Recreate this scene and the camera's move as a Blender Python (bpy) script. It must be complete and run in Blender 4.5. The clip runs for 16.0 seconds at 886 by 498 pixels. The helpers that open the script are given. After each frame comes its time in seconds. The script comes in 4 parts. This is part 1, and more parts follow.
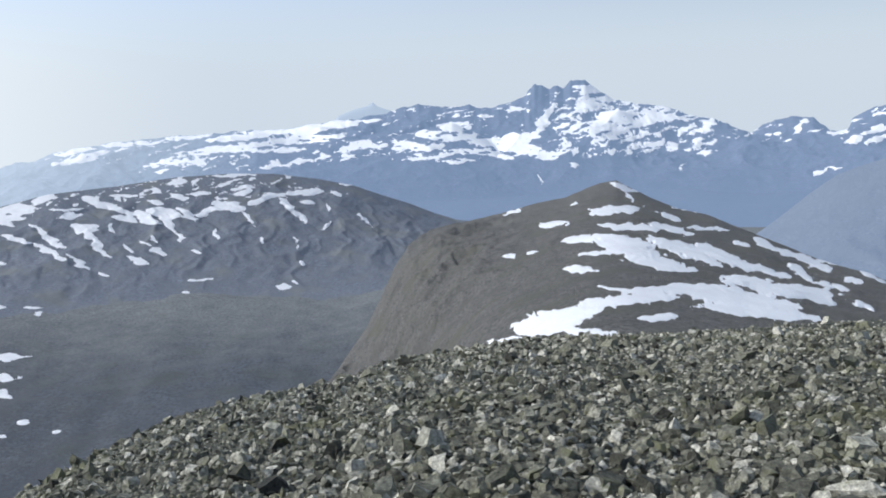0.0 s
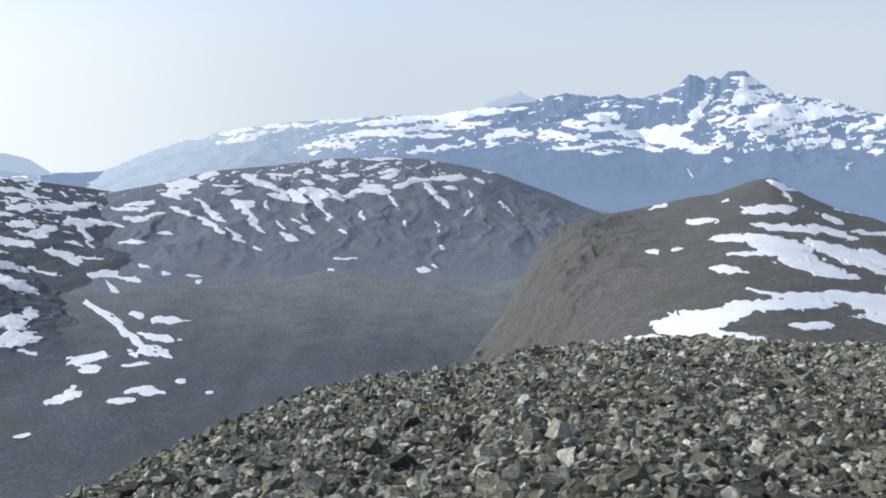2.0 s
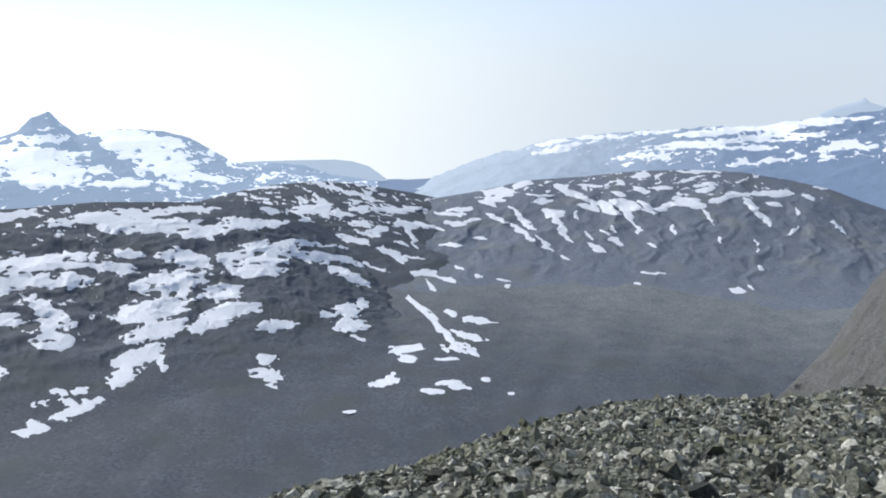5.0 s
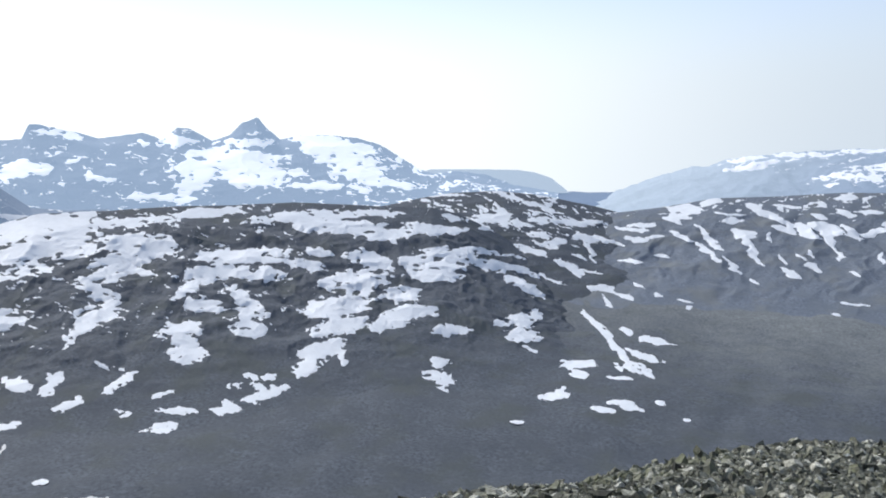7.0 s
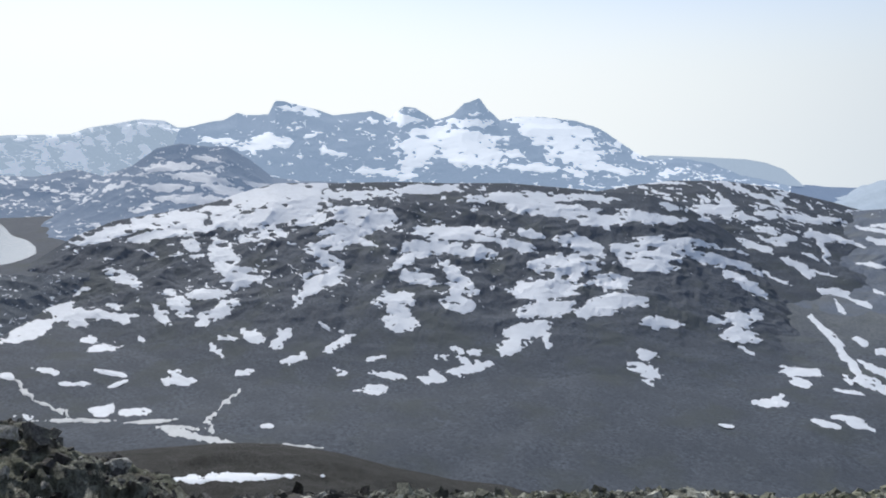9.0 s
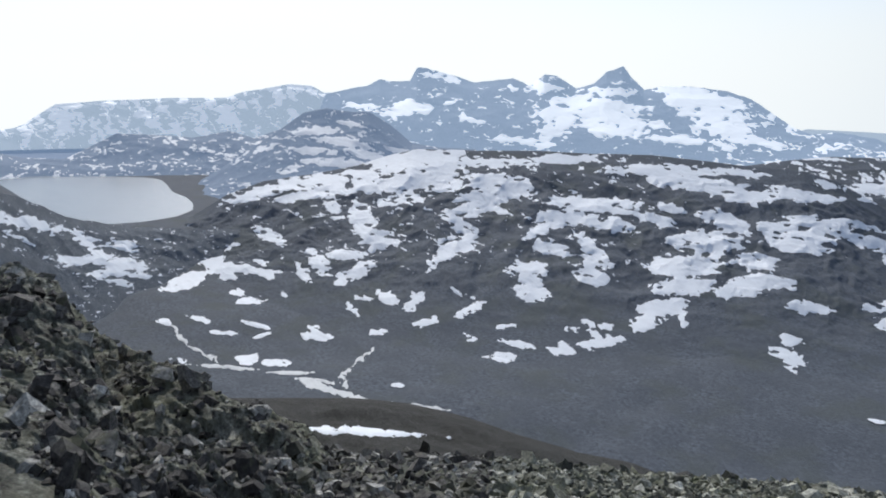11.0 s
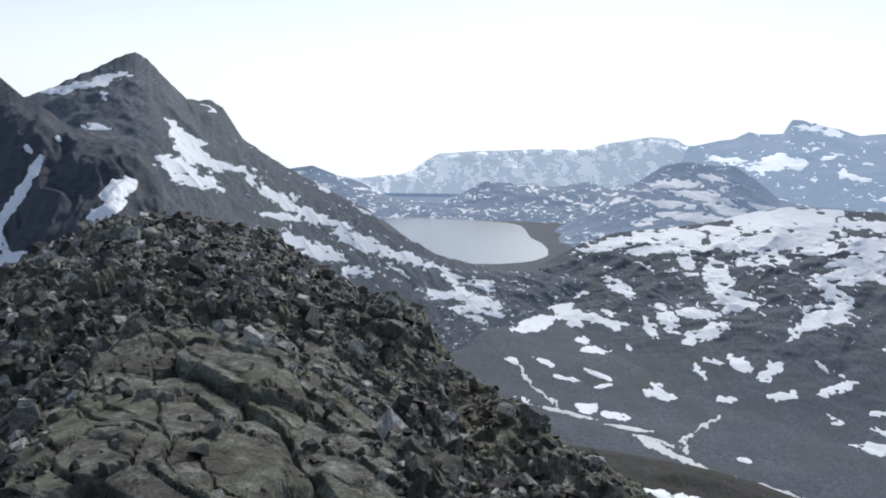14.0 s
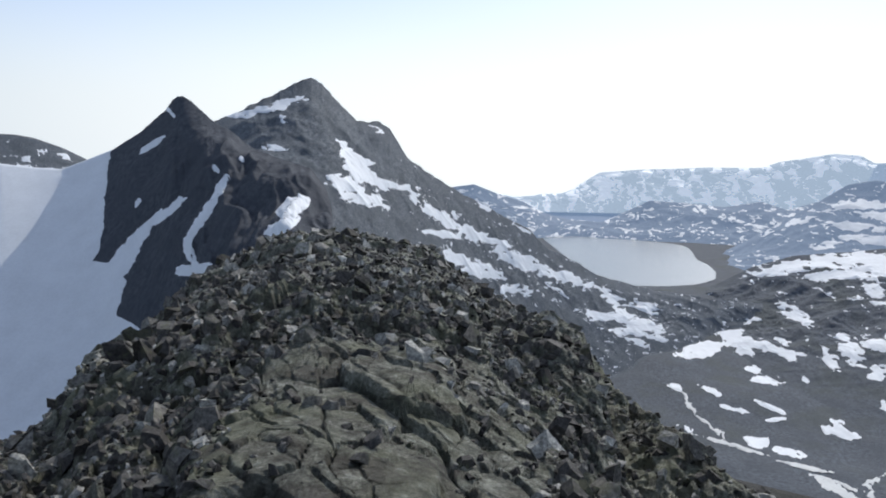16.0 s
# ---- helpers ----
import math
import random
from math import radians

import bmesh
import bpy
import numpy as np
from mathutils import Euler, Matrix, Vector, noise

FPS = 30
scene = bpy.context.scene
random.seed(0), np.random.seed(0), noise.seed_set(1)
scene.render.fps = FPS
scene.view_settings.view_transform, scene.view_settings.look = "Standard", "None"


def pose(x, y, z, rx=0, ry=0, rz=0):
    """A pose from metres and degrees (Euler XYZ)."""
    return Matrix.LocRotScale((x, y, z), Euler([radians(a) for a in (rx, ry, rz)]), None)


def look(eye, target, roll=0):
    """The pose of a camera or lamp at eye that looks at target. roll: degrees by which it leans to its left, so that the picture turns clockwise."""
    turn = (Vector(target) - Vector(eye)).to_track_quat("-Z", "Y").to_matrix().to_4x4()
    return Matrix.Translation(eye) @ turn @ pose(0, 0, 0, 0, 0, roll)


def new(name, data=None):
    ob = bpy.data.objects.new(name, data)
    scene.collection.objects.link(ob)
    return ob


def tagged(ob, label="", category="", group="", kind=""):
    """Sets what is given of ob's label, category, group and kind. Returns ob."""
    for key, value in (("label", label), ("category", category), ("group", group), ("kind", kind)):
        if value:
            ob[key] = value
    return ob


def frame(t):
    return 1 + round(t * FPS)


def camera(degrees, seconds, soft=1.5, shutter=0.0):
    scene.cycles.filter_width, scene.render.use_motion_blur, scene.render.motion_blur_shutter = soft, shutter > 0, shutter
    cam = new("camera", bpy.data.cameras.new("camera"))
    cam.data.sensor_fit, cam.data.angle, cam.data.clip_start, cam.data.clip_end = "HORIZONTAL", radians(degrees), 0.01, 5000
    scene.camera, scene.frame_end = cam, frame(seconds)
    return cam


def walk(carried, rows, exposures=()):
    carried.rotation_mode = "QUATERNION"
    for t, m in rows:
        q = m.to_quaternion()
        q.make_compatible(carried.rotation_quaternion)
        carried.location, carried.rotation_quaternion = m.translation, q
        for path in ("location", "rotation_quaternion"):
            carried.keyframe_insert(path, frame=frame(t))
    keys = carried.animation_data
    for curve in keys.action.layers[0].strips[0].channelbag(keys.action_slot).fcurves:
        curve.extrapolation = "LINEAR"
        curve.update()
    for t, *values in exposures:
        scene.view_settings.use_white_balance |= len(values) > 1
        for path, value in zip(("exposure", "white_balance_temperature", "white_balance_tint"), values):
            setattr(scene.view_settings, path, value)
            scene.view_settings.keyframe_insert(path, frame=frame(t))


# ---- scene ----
cam = camera(58.23, 16.0, soft=1.9)
EYE = 1.65
PATH = [
    (0.0, pose(0.03, 0.02, EYE, 79.25, 1.96, -0.37)),
    (0.5, pose(0.03, 0.02, EYE, 79.06, 0.94, 2.42)),
    (1.0, pose(0.03, 0.02, EYE, 78.80, 0.55, 4.47)),
    (1.5, pose(0.03, 0.02, EYE, 78.67, 0.83, 6.05)),
    (2.0, pose(0.03, 0.02, EYE, 78.67, 0.93, 10.03)),
    (2.5, pose(0.03, 0.02, EYE, 78.27, 0.84, 14.25)),
    (3.0, pose(0.03, 0.02, EYE, 77.51, 0.32, 17.19)),
    (3.5, pose(0.03, 0.02, EYE, 77.58, 0.77, 18.86)),
    (4.0, pose(0.03, 0.02, EYE, 78.51, 1.21, 23.49)),
    (4.5, pose(0.03, 0.02, EYE, 79.31, 1.63, 28.22)),
    (7.0, pose(0.03, 0.02, EYE, 81.04, 0.69, 45.20)),
    (7.5, pose(0.03, 0.02, EYE, 80.69, 0.58, 48.92)),
    (8.0, pose(0.03, 0.02, EYE, 80.24, 0.03, 51.95)),
    (8.5, pose(0.03, 0.02, EYE, 80.01, -0.26, 55.75)),
    (9.0, pose(0.03, 0.02, EYE, 79.83, -0.46, 60.71)),
    (11.5, pose(0.03, 0.02, EYE, 77.70, -1.13, 74.04)),
    (12.0, pose(0.03, 0.02, EYE, 78.46, -1.29, 79.19)),
    (12.5, pose(0.03, 0.02, EYE, 78.89, -1.02, 84.87)),
    (13.0, pose(0.03, 0.02, EYE, 79.76, -0.84, 89.12)),
    (13.5, pose(0.03, 0.02, EYE, 80.17, -0.52, 92.60)),
    (14.0, pose(0.03, 0.02, EYE, 80.75, -0.76, 95.86)),
    (14.5, pose(0.03, 0.02, EYE, 81.15, 0.01, 99.04)),
    (15.0, pose(0.03, 0.02, EYE, 81.44, 0.36, 102.14)),
    (15.5, pose(0.03, 0.02, EYE, 81.67, -0.12, 105.20)),
    (16.0, pose(0.03, 0.02, EYE, 82.00, -0.15, 107.33)),
]
walk(cam, PATH, [(0, -0.05), (4, 0.0), (7, 0.02), (8, -0.2), (9, -0.25), (11.5, -0.2), (16, -0.15)])

# ---- world, sun ----
SUN_AZ, SUN_EL = 85.0, 35.0
world = bpy.data.worlds.new("sky")
scene.world = world
world.use_nodes = True
wn = world.node_tree
sky = wn.nodes.new("ShaderNodeTexSky")
sky.sky_type = 'NISHITA'
sky.sun_disc = False
sky.sun_elevation = radians(SUN_EL)
sky.sun_rotation = radians(-SUN_AZ)
sky.altitude = 1800
sky.air_density = 1.0
sky.dust_density = 2.6
sky.ozone_density = 1.5
STRENGTH = 0.085
bg = wn.nodes["Background"]
bg.inputs[1].default_value = STRENGTH
# summer haze that whitens the whole sky
tint = wn.nodes.new("ShaderNodeMix")
tint.data_type, tint.blend_type = 'RGBA', 'MULTIPLY'
tint.inputs[0].default_value = 1.0
wn.links.new(sky.outputs[0], tint.inputs[6])
tint.inputs[7].default_value = (0.90, 0.90, 0.94, 1)
veil = wn.nodes.new("ShaderNodeMix")
veil.data_type, veil.blend_type = 'RGBA', 'ADD'
veil.inputs[0].default_value = 1.0
wn.links.new(tint.outputs[2], veil.inputs[6])
veil.inputs[7].default_value = (*[c / STRENGTH for c in (0.40, 0.455, 0.56)], 1)
way = wn.nodes.new("ShaderNodeTexCoord")
# the veil thins away from the sun's side
aside = wn.nodes.new("ShaderNodeVectorMath")
aside.operation = 'DOT_PRODUCT'
aside.inputs[1].default_value = (-math.sin(radians(74)), math.cos(radians(74)), 0)
wn.links.new(way.outputs["Generated"], aside.inputs[0])
thin = wn.nodes.new("ShaderNodeMapRange")
thin.interpolation_type = 'SMOOTHSTEP'
for key, value in (("From Min", -0.6), ("From Max", 0.85), ("To Min", 0.4), ("To Max", 1.0)):
    thin.inputs[key].default_value = value
wn.links.new(aside.outputs["Value"], thin.inputs["Value"])
wn.links.new(thin.outputs[0], veil.inputs[0])
# the thickest haze lies low, at and below the horizon
split = wn.nodes.new("ShaderNodeSeparateXYZ")
wn.links.new(way.outputs["Generated"], split.inputs[0])
low = wn.nodes.new("ShaderNodeMapRange")
low.interpolation_type = 'SMOOTHSTEP'
low.inputs["From Min"].default_value, low.inputs["From Max"].default_value = 0.20, 0.02
wn.links.new(split.outputs["Z"], low.inputs["Value"])
bank = wn.nodes.new("ShaderNodeMix")
bank.data_type = 'RGBA'
half = wn.nodes.new("ShaderNodeMath")
half.operation = 'MULTIPLY'
half.inputs[1].default_value = 0.95
wn.links.new(low.outputs[0], half.inputs[0])
wn.links.new(half.outputs[0], bank.inputs[0])
wn.links.new(veil.outputs[2], bank.inputs[6])
glare = wn.nodes.new("ShaderNodeMix")
glare.data_type = 'RGBA'
glare.inputs[6].default_value = (*[c / STRENGTH for c in (0.645, 0.735, 0.835)], 1)
glare.inputs[7].default_value = (*[c / STRENGTH for c in (1.12, 1.18, 1.20)], 1)
side = wn.nodes.new("ShaderNodeMapRange")
side.interpolation_type = 'SMOOTHSTEP'
side.inputs["From Min"].default_value, side.inputs["From Max"].default_value = 0.3, 0.97
toward = wn.nodes.new("ShaderNodeVectorMath")
toward.operation = 'DOT_PRODUCT'
toward.inputs[1].default_value = (-math.sin(radians(SUN_AZ)), math.cos(radians(SUN_AZ)), 0)
wn.links.new(way.outputs["Generated"], toward.inputs[0])
wn.links.new(toward.outputs["Value"], side.inputs["Value"])
wn.links.new(side.outputs[0], glare.inputs[0])
wn.links.new(glare.outputs[2], bank.inputs[7])
wn.links.new(bank.outputs[2], bg.inputs[0])
sun = new("sun", bpy.data.lights.new("sun", 'SUN'))
sun.data.energy = 3.3
sun.data.angle = radians(0.53)
sun.data.color = (1.0, 0.96, 0.90)
_s = Vector((-math.sin(radians(SUN_AZ)) * math.cos(radians(SUN_EL)), math.cos(radians(SUN_AZ)) * math.cos(radians(SUN_EL)), math.sin(radians(SUN_EL))))
sun.matrix_world = look(_s * 100, (0, 0, 0))


# ---- noise and mesh tools ----
TURN = np.array([[0.36, 0.48, -0.8], [-0.8, 0.6, 0.0], [0.48, 0.64, 0.6]], np.float32)


def lattice(ix, iy, iz, k):
    h = ix * np.uint32(374761393) + iy * np.uint32(668265263) + iz * np.uint32(2147483647) + np.uint32(k * 974711)
    h = (h ^ (h >> np.uint32(13))) * np.uint32(1274126177)
    h = (h ^ (h >> np.uint32(16))) * np.uint32(2246822519)
    return ((h ^ (h >> np.uint32(15))) & np.uint32(0xFFFF)).astype(np.float32) / np.float32(32767.5) - np.float32(1)


def perlin(p, k=0):
    """Smooth value noise between -1 and 1 at the points p."""
    p = np.asarray(p, np.float32)
    i = np.floor(p)
    f = p - i
    i = i.astype(np.int32).astype(np.uint32)
    f = f * f * f * (f * (f * 6 - 15) + 10)
    x, y, z = f[..., 0], f[..., 1], f[..., 2]
    one = np.uint32(1)
    X, Y, Z = i[..., 0], i[..., 1], i[..., 2]
    c = [lattice(X + (one if a else 0 * one), Y + (one if b else 0 * one), Z + (one if d else 0 * one), k) for d in (0, 1) for b in (0, 1) for a in (0, 1)]
    e = [c[j] + (c[j + 1] - c[j]) * x for j in (0, 2, 4, 6)]
    g0, g1 = e[0] + (e[1] - e[0]) * y, e[2] + (e[3] - e[2]) * y
    return g0 + (g1 - g0) * z


def cells(q, k):
    """Jittered cells in the plane: distance gap to the next cell, a random number and a random facet height for each point."""
    q = np.asarray(q, np.float64)
    i = np.floor(q)
    f1, f2 = np.full(q.shape[:-1], 9.0), np.full(q.shape[:-1], 9.0)
    rnd, tilt = np.zeros(q.shape[:-1]), np.zeros(q.shape[:-1])
    for dx in (-1, 0, 1):
        for dy in (-1, 0, 1):
            X, Y = (i[..., 0] + dx).astype(np.int32).astype(np.uint32), (i[..., 1] + dy).astype(np.int32).astype(np.uint32)
            a, b, c, d, e = (lattice(X, Y, X * np.uint32(0), k + j) for j in range(5))
            vx, vy = q[..., 0] - (i[..., 0] + dx + 0.5 + 0.45 * a), q[..., 1] - (i[..., 1] + dy + 0.5 + 0.45 * b)
            dist = np.hypot(vx, vy)
            near = dist < f1
            f2 = np.where(near, f1, np.minimum(f2, dist))
            rnd, tilt = np.where(near, c, rnd), np.where(near, vx * d + vy * e, tilt)
            f1 = np.where(near, dist, f1)
    return f2 - f1, rnd, tilt


def fbm(p, octaves=4, gain=0.5, k=0):
    out, amp, tot, p = 0, 1.0, 0.0, np.asarray(p, np.float32) @ TURN
    for o in range(octaves):
        out = out + amp * perlin(p, k + o)
        p = (p * np.float32(2.03)) @ TURN + np.float32(17.3)
        tot += amp
        amp *= gain
    return out / tot


def ridged(p, octaves=5, gain=0.55, k=0):
    out, amp, tot, p = 0, 1.0, 0.0, np.asarray(p, np.float32) @ TURN
    for o in range(octaves):
        out = out + amp * (1 - 2 * np.abs(perlin(p, k + o)))
        p = (p * np.float32(2.07)) @ TURN + np.float32(9.1)
        tot += amp
        amp *= gain
    return out / tot


def keyed(az, keys):
    """A value by azimuth: smooth between the keys (azimuth, value)."""
    if not isinstance(keys, (list, tuple)):
        return np.full_like(az, float(keys))
    ks = sorted(keys)
    return np.interp(az, [a for a, _ in ks], [v for _, v in ks])


def eased(keys, blur):
    """The keys laid out densely by azimuth and rounded off over so many degrees."""
    a = np.arange(-60, 301, 0.1)
    v = keyed(a, keys)
    k = np.exp(-0.5 * (np.arange(-4 * blur, 4 * blur + 0.1, 0.1) / blur) ** 2)
    pad = len(k) // 2
    return a, np.convolve(np.pad(v, pad, mode="edge"), k / k.sum(), "valid")[:len(a)]


def ss(a, b, x):
    t = np.clip((x - a) / (b - a), 0, 1)
    return t * t * (3 - 2 * t)


def polar(az, r, z):
    a = np.radians(az)
    return np.stack([-np.sin(a) * r, np.cos(a) * r, z], -1)


def mesh_from(name, verts, tris, material, smooth=True):
    me = bpy.data.meshes.new(name)
    verts = np.ascontiguousarray(verts, np.float32).reshape(-1, 3)
    tris = np.ascontiguousarray(tris, np.int32)
    n, k = tris.shape
    me.vertices.add(len(verts))
    me.vertices.foreach_set("co", verts.ravel())
    me.loops.add(n * k)
    me.loops.foreach_set("vertex_index", tris.ravel())
    me.polygons.add(n)
    me.polygons.foreach_set("loop_start", np.arange(n, dtype=np.int32) * k)
    me.polygons.foreach_set("use_smooth", np.full(n, smooth))
    me.update(calc_edges=True)
    me.materials.append(material)
    return me


def grid_quads(n, m):
    i = np.arange(n * m).reshape(n, m)
    return np.stack([i[:-1, :-1], i[1:, :-1], i[1:, 1:], i[:-1, 1:]], -1).reshape(-1, 4)


def blobs(az, el, spots):
    """Signed field, above 0 inside soft ellipses (azimuth, elevation, half width, half height, lean)."""
    out = np.full_like(az, -9.0)
    for a, e, w, h, lean in spots:
        c, s = math.cos(radians(lean)), math.sin(radians(lean))
        da, de = -(az - a) * math.cos(radians(e)), el - e
        u, v = da * c + de * s, -da * s + de * c
        out = np.maximum(out, 1 - np.sqrt((u / w) ** 2 + (v / h) ** 2))
    return out


# ---- materials ----
def nodes_of(name):
    m = bpy.data.materials.new(name)
    m.use_nodes = True
    return m, m.node_tree.nodes, m.node_tree.links, m.node_tree.nodes["Principled BSDF"]


def noise_node(n, l, coords, scale, detail=6.0, rough=0.6, stretch=None):
    t = n.new("ShaderNodeTexNoise")
    t.inputs["Scale"].default_value, t.inputs["Detail"].default_value, t.inputs["Roughness"].default_value = scale, detail, rough
    if stretch:
        mp = n.new("ShaderNodeMapping")
        mp.inputs["Scale"].default_value = stretch
        l.new(coords, mp.inputs[0])
        coords = mp.outputs[0]
    l.new(coords, t.inputs["Vector"])
    return t.outputs["Fac"]


def ramp_node(n, l, fac, stops):
    r = n.new("ShaderNodeValToRGB")
    e = r.color_ramp.elements
    while len(e) < len(stops):
        e.new(0.5)
    for x, (p, c) in zip(e, stops):
        x.position, x.color = p, (*c, 1)
    l.new(fac, r.inputs[0])
    return r.outputs[0]


def mix_node(n, l, fac, a, b, kind='MIX'):
    m = n.new("ShaderNodeMix")
    m.data_type, m.blend_type = 'RGBA', kind
    for s, v in ((m.inputs[0], fac), (m.inputs[6], a), (m.inputs[7], b)):
        if isinstance(v, float):
            s.default_value = v
        elif isinstance(v, tuple):
            s.default_value = (*v, 1)
        else:
            l.new(v, s)
    return m.outputs[2]


def bump_node(n, l, height, dist, strength=1.0):
    b = n.new("ShaderNodeBump")
    b.inputs["Distance"].default_value, b.inputs["Strength"].default_value = dist, strength
    l.new(height, b.inputs["Height"])
    return b.outputs[0]


def land(name, dark, light, tint, scale, bump, rough=0.9, glow=None, grass=None, far_haze=None):
    """Rocky ground: two scales of colour, a third tint in patches, and relief. scale: size of a patch in metres. glow:
    haze added as emission.
    """
    m, n, l, b = nodes_of(name)
    g = n.new("ShaderNodeNewGeometry").outputs["Position"]
    big = noise_node(n, l, g, 1.0 / scale, 5)
    small = noise_node(n, l, g, 9.0 / scale, 8, 0.7)
    col = ramp_node(n, l, small, [(0.3, dark), (0.7, light)])
    col = mix_node(n, l, ramp_node(n, l, big, [(0.4, (0, 0, 0)), (0.68, (1, 1, 1))]), col, tint)
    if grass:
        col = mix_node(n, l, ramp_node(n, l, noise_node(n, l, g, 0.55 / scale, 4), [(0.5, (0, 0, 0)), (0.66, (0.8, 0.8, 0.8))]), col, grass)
    if far_haze:
        # haze painted paler towards the valley's head, its edge broken by the patches
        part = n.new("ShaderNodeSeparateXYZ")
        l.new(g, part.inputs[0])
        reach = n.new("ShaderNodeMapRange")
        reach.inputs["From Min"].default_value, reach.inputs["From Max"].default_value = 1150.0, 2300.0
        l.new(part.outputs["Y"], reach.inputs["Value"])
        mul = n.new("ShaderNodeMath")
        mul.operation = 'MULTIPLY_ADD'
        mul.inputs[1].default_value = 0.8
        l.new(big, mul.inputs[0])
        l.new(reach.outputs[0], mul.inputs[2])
        col = mix_node(n, l, ramp_node(n, l, mul.outputs[0], [(0.5, (0, 0, 0)), (1.0, (1, 1, 1))]), col, mix_node(n, l, 0.7, far_haze, ramp_node(n, l, small, [(0.35, (0.5, 0.5, 0.5)), (0.65, (1.4, 1.4, 1.4))]), 'MULTIPLY'))
    l.new(col, b.inputs["Base Color"])
    l.new(bump_node(n, l, mix_node(n, l, 0.5, big, small), bump), b.inputs["Normal"])
    b.inputs["Roughness"].default_value = rough
    b.inputs["Specular IOR Level"].default_value = 0.2
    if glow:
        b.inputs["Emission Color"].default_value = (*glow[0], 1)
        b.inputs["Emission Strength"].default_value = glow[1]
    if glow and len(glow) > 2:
        # haze painted into the emission, paler westwards, where it runs out over the sea
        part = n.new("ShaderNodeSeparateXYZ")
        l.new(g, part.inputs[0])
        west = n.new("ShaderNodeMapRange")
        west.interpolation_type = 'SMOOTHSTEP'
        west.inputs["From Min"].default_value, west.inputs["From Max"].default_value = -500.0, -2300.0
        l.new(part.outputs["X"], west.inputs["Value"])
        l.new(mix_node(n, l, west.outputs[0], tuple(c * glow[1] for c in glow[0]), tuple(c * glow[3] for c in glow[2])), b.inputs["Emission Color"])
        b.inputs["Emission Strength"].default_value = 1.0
    return m


def snow(name, glow=None, tone=(0.80, 0.835, 0.87)):
    m, n, l, b = nodes_of(name)
    g = n.new("ShaderNodeNewGeometry").outputs["Position"]
    d = noise_node(n, l, g, 0.05, 6)
    d2 = noise_node(n, l, g, 0.6, 6)
    col = ramp_node(n, l, mix_node(n, l, 0.4, d, d2), [(0.3, tuple(c * 0.86 for c in tone)), (0.6, tone)])
    l.new(col, b.inputs["Base Color"])
    l.new(bump_node(n, l, mix_node(n, l, 0.3, d, d2), 0.3, 0.12), b.inputs["Normal"])
    b.inputs["Roughness"].default_value = 0.75
    # optional emission: painted brightness and haze for snow far away
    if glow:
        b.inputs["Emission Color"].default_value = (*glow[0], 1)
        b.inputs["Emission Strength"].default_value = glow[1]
    return m


# haze colour that distant rock emits, painted in place of real air
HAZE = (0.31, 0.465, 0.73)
# heath and fell colours carry a blue cast standing in for haze
MAT_GROUND = land("fell_heath", (0.046, 0.055, 0.067), (0.152, 0.171, 0.2), (0.084, 0.096, 0.113), 52.0, 2.6, grass=(0.086, 0.098, 0.099), far_haze=(0.19, 0.207, 0.212))
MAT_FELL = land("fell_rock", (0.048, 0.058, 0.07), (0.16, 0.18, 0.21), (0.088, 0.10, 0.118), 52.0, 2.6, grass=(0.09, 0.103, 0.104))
# the same heath made paler and bluer: haze painted for the farther hill
MAT_DOME = land("dome_heath_hazed", (0.097, 0.117, 0.145), (0.24, 0.275, 0.33), (0.155, 0.18, 0.212), 60.0, 2.6, grass=(0.195, 0.21, 0.215))
MAT_PEAK = land("peak_rock", (0.055, 0.067, 0.08), (0.265, 0.295, 0.325), (0.125, 0.142, 0.16), 26.0, 7.0)
MAT_RIDGE = land("lichen_ridge", (0.05, 0.052, 0.052), (0.29, 0.29, 0.278), (0.135, 0.136, 0.13), 14.0, 4.0, grass=(0.15, 0.152, 0.13))
MAT_SHELF = land("mossy_scree", (0.018, 0.018, 0.017), (0.11, 0.108, 0.098), (0.045, 0.045, 0.039), 3.0, 1.2)
MAT_DARK = land("dark_rock", (0.042, 0.05, 0.064), (0.115, 0.125, 0.145), (0.068, 0.076, 0.092), 30.0, 3.0)
# far rock and far ground glow faintly: aerial haze put into the emission
MAT_BACK = land("distant_rock_haze", (0.06, 0.075, 0.11), (0.12, 0.14, 0.19), (0.08, 0.10, 0.14), 120.0, 8.0, glow=(HAZE, 0.43, (0.50, 0.61, 0.73), 0.88))
MAT_FARLAND = land("distant_valley_haze", (0.06, 0.075, 0.11), (0.10, 0.12, 0.16), (0.08, 0.10, 0.14), 160.0, 6.0, glow=(HAZE, 0.43))
MAT_GLACIER = land("distant_rock_pale_haze", (0.06, 0.075, 0.11), (0.12, 0.14, 0.19), (0.08, 0.10, 0.14), 120.0, 8.0, glow=((0.40, 0.55, 0.76), 0.62))
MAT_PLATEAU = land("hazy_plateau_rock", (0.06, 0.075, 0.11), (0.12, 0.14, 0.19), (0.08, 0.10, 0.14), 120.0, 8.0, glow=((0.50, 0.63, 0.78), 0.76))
# side slope and lakeside hills emit a weaker haze
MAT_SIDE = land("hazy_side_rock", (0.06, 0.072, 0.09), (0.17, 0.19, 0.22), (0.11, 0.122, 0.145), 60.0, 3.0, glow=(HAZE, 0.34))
MAT_FAINT = land("hazy_far_rock", (0.10, 0.12, 0.16), (0.14, 0.16, 0.2), (0.12, 0.14, 0.18), 200.0, 4.0, glow=((0.56, 0.69, 0.84), 0.74))
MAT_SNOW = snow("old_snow")
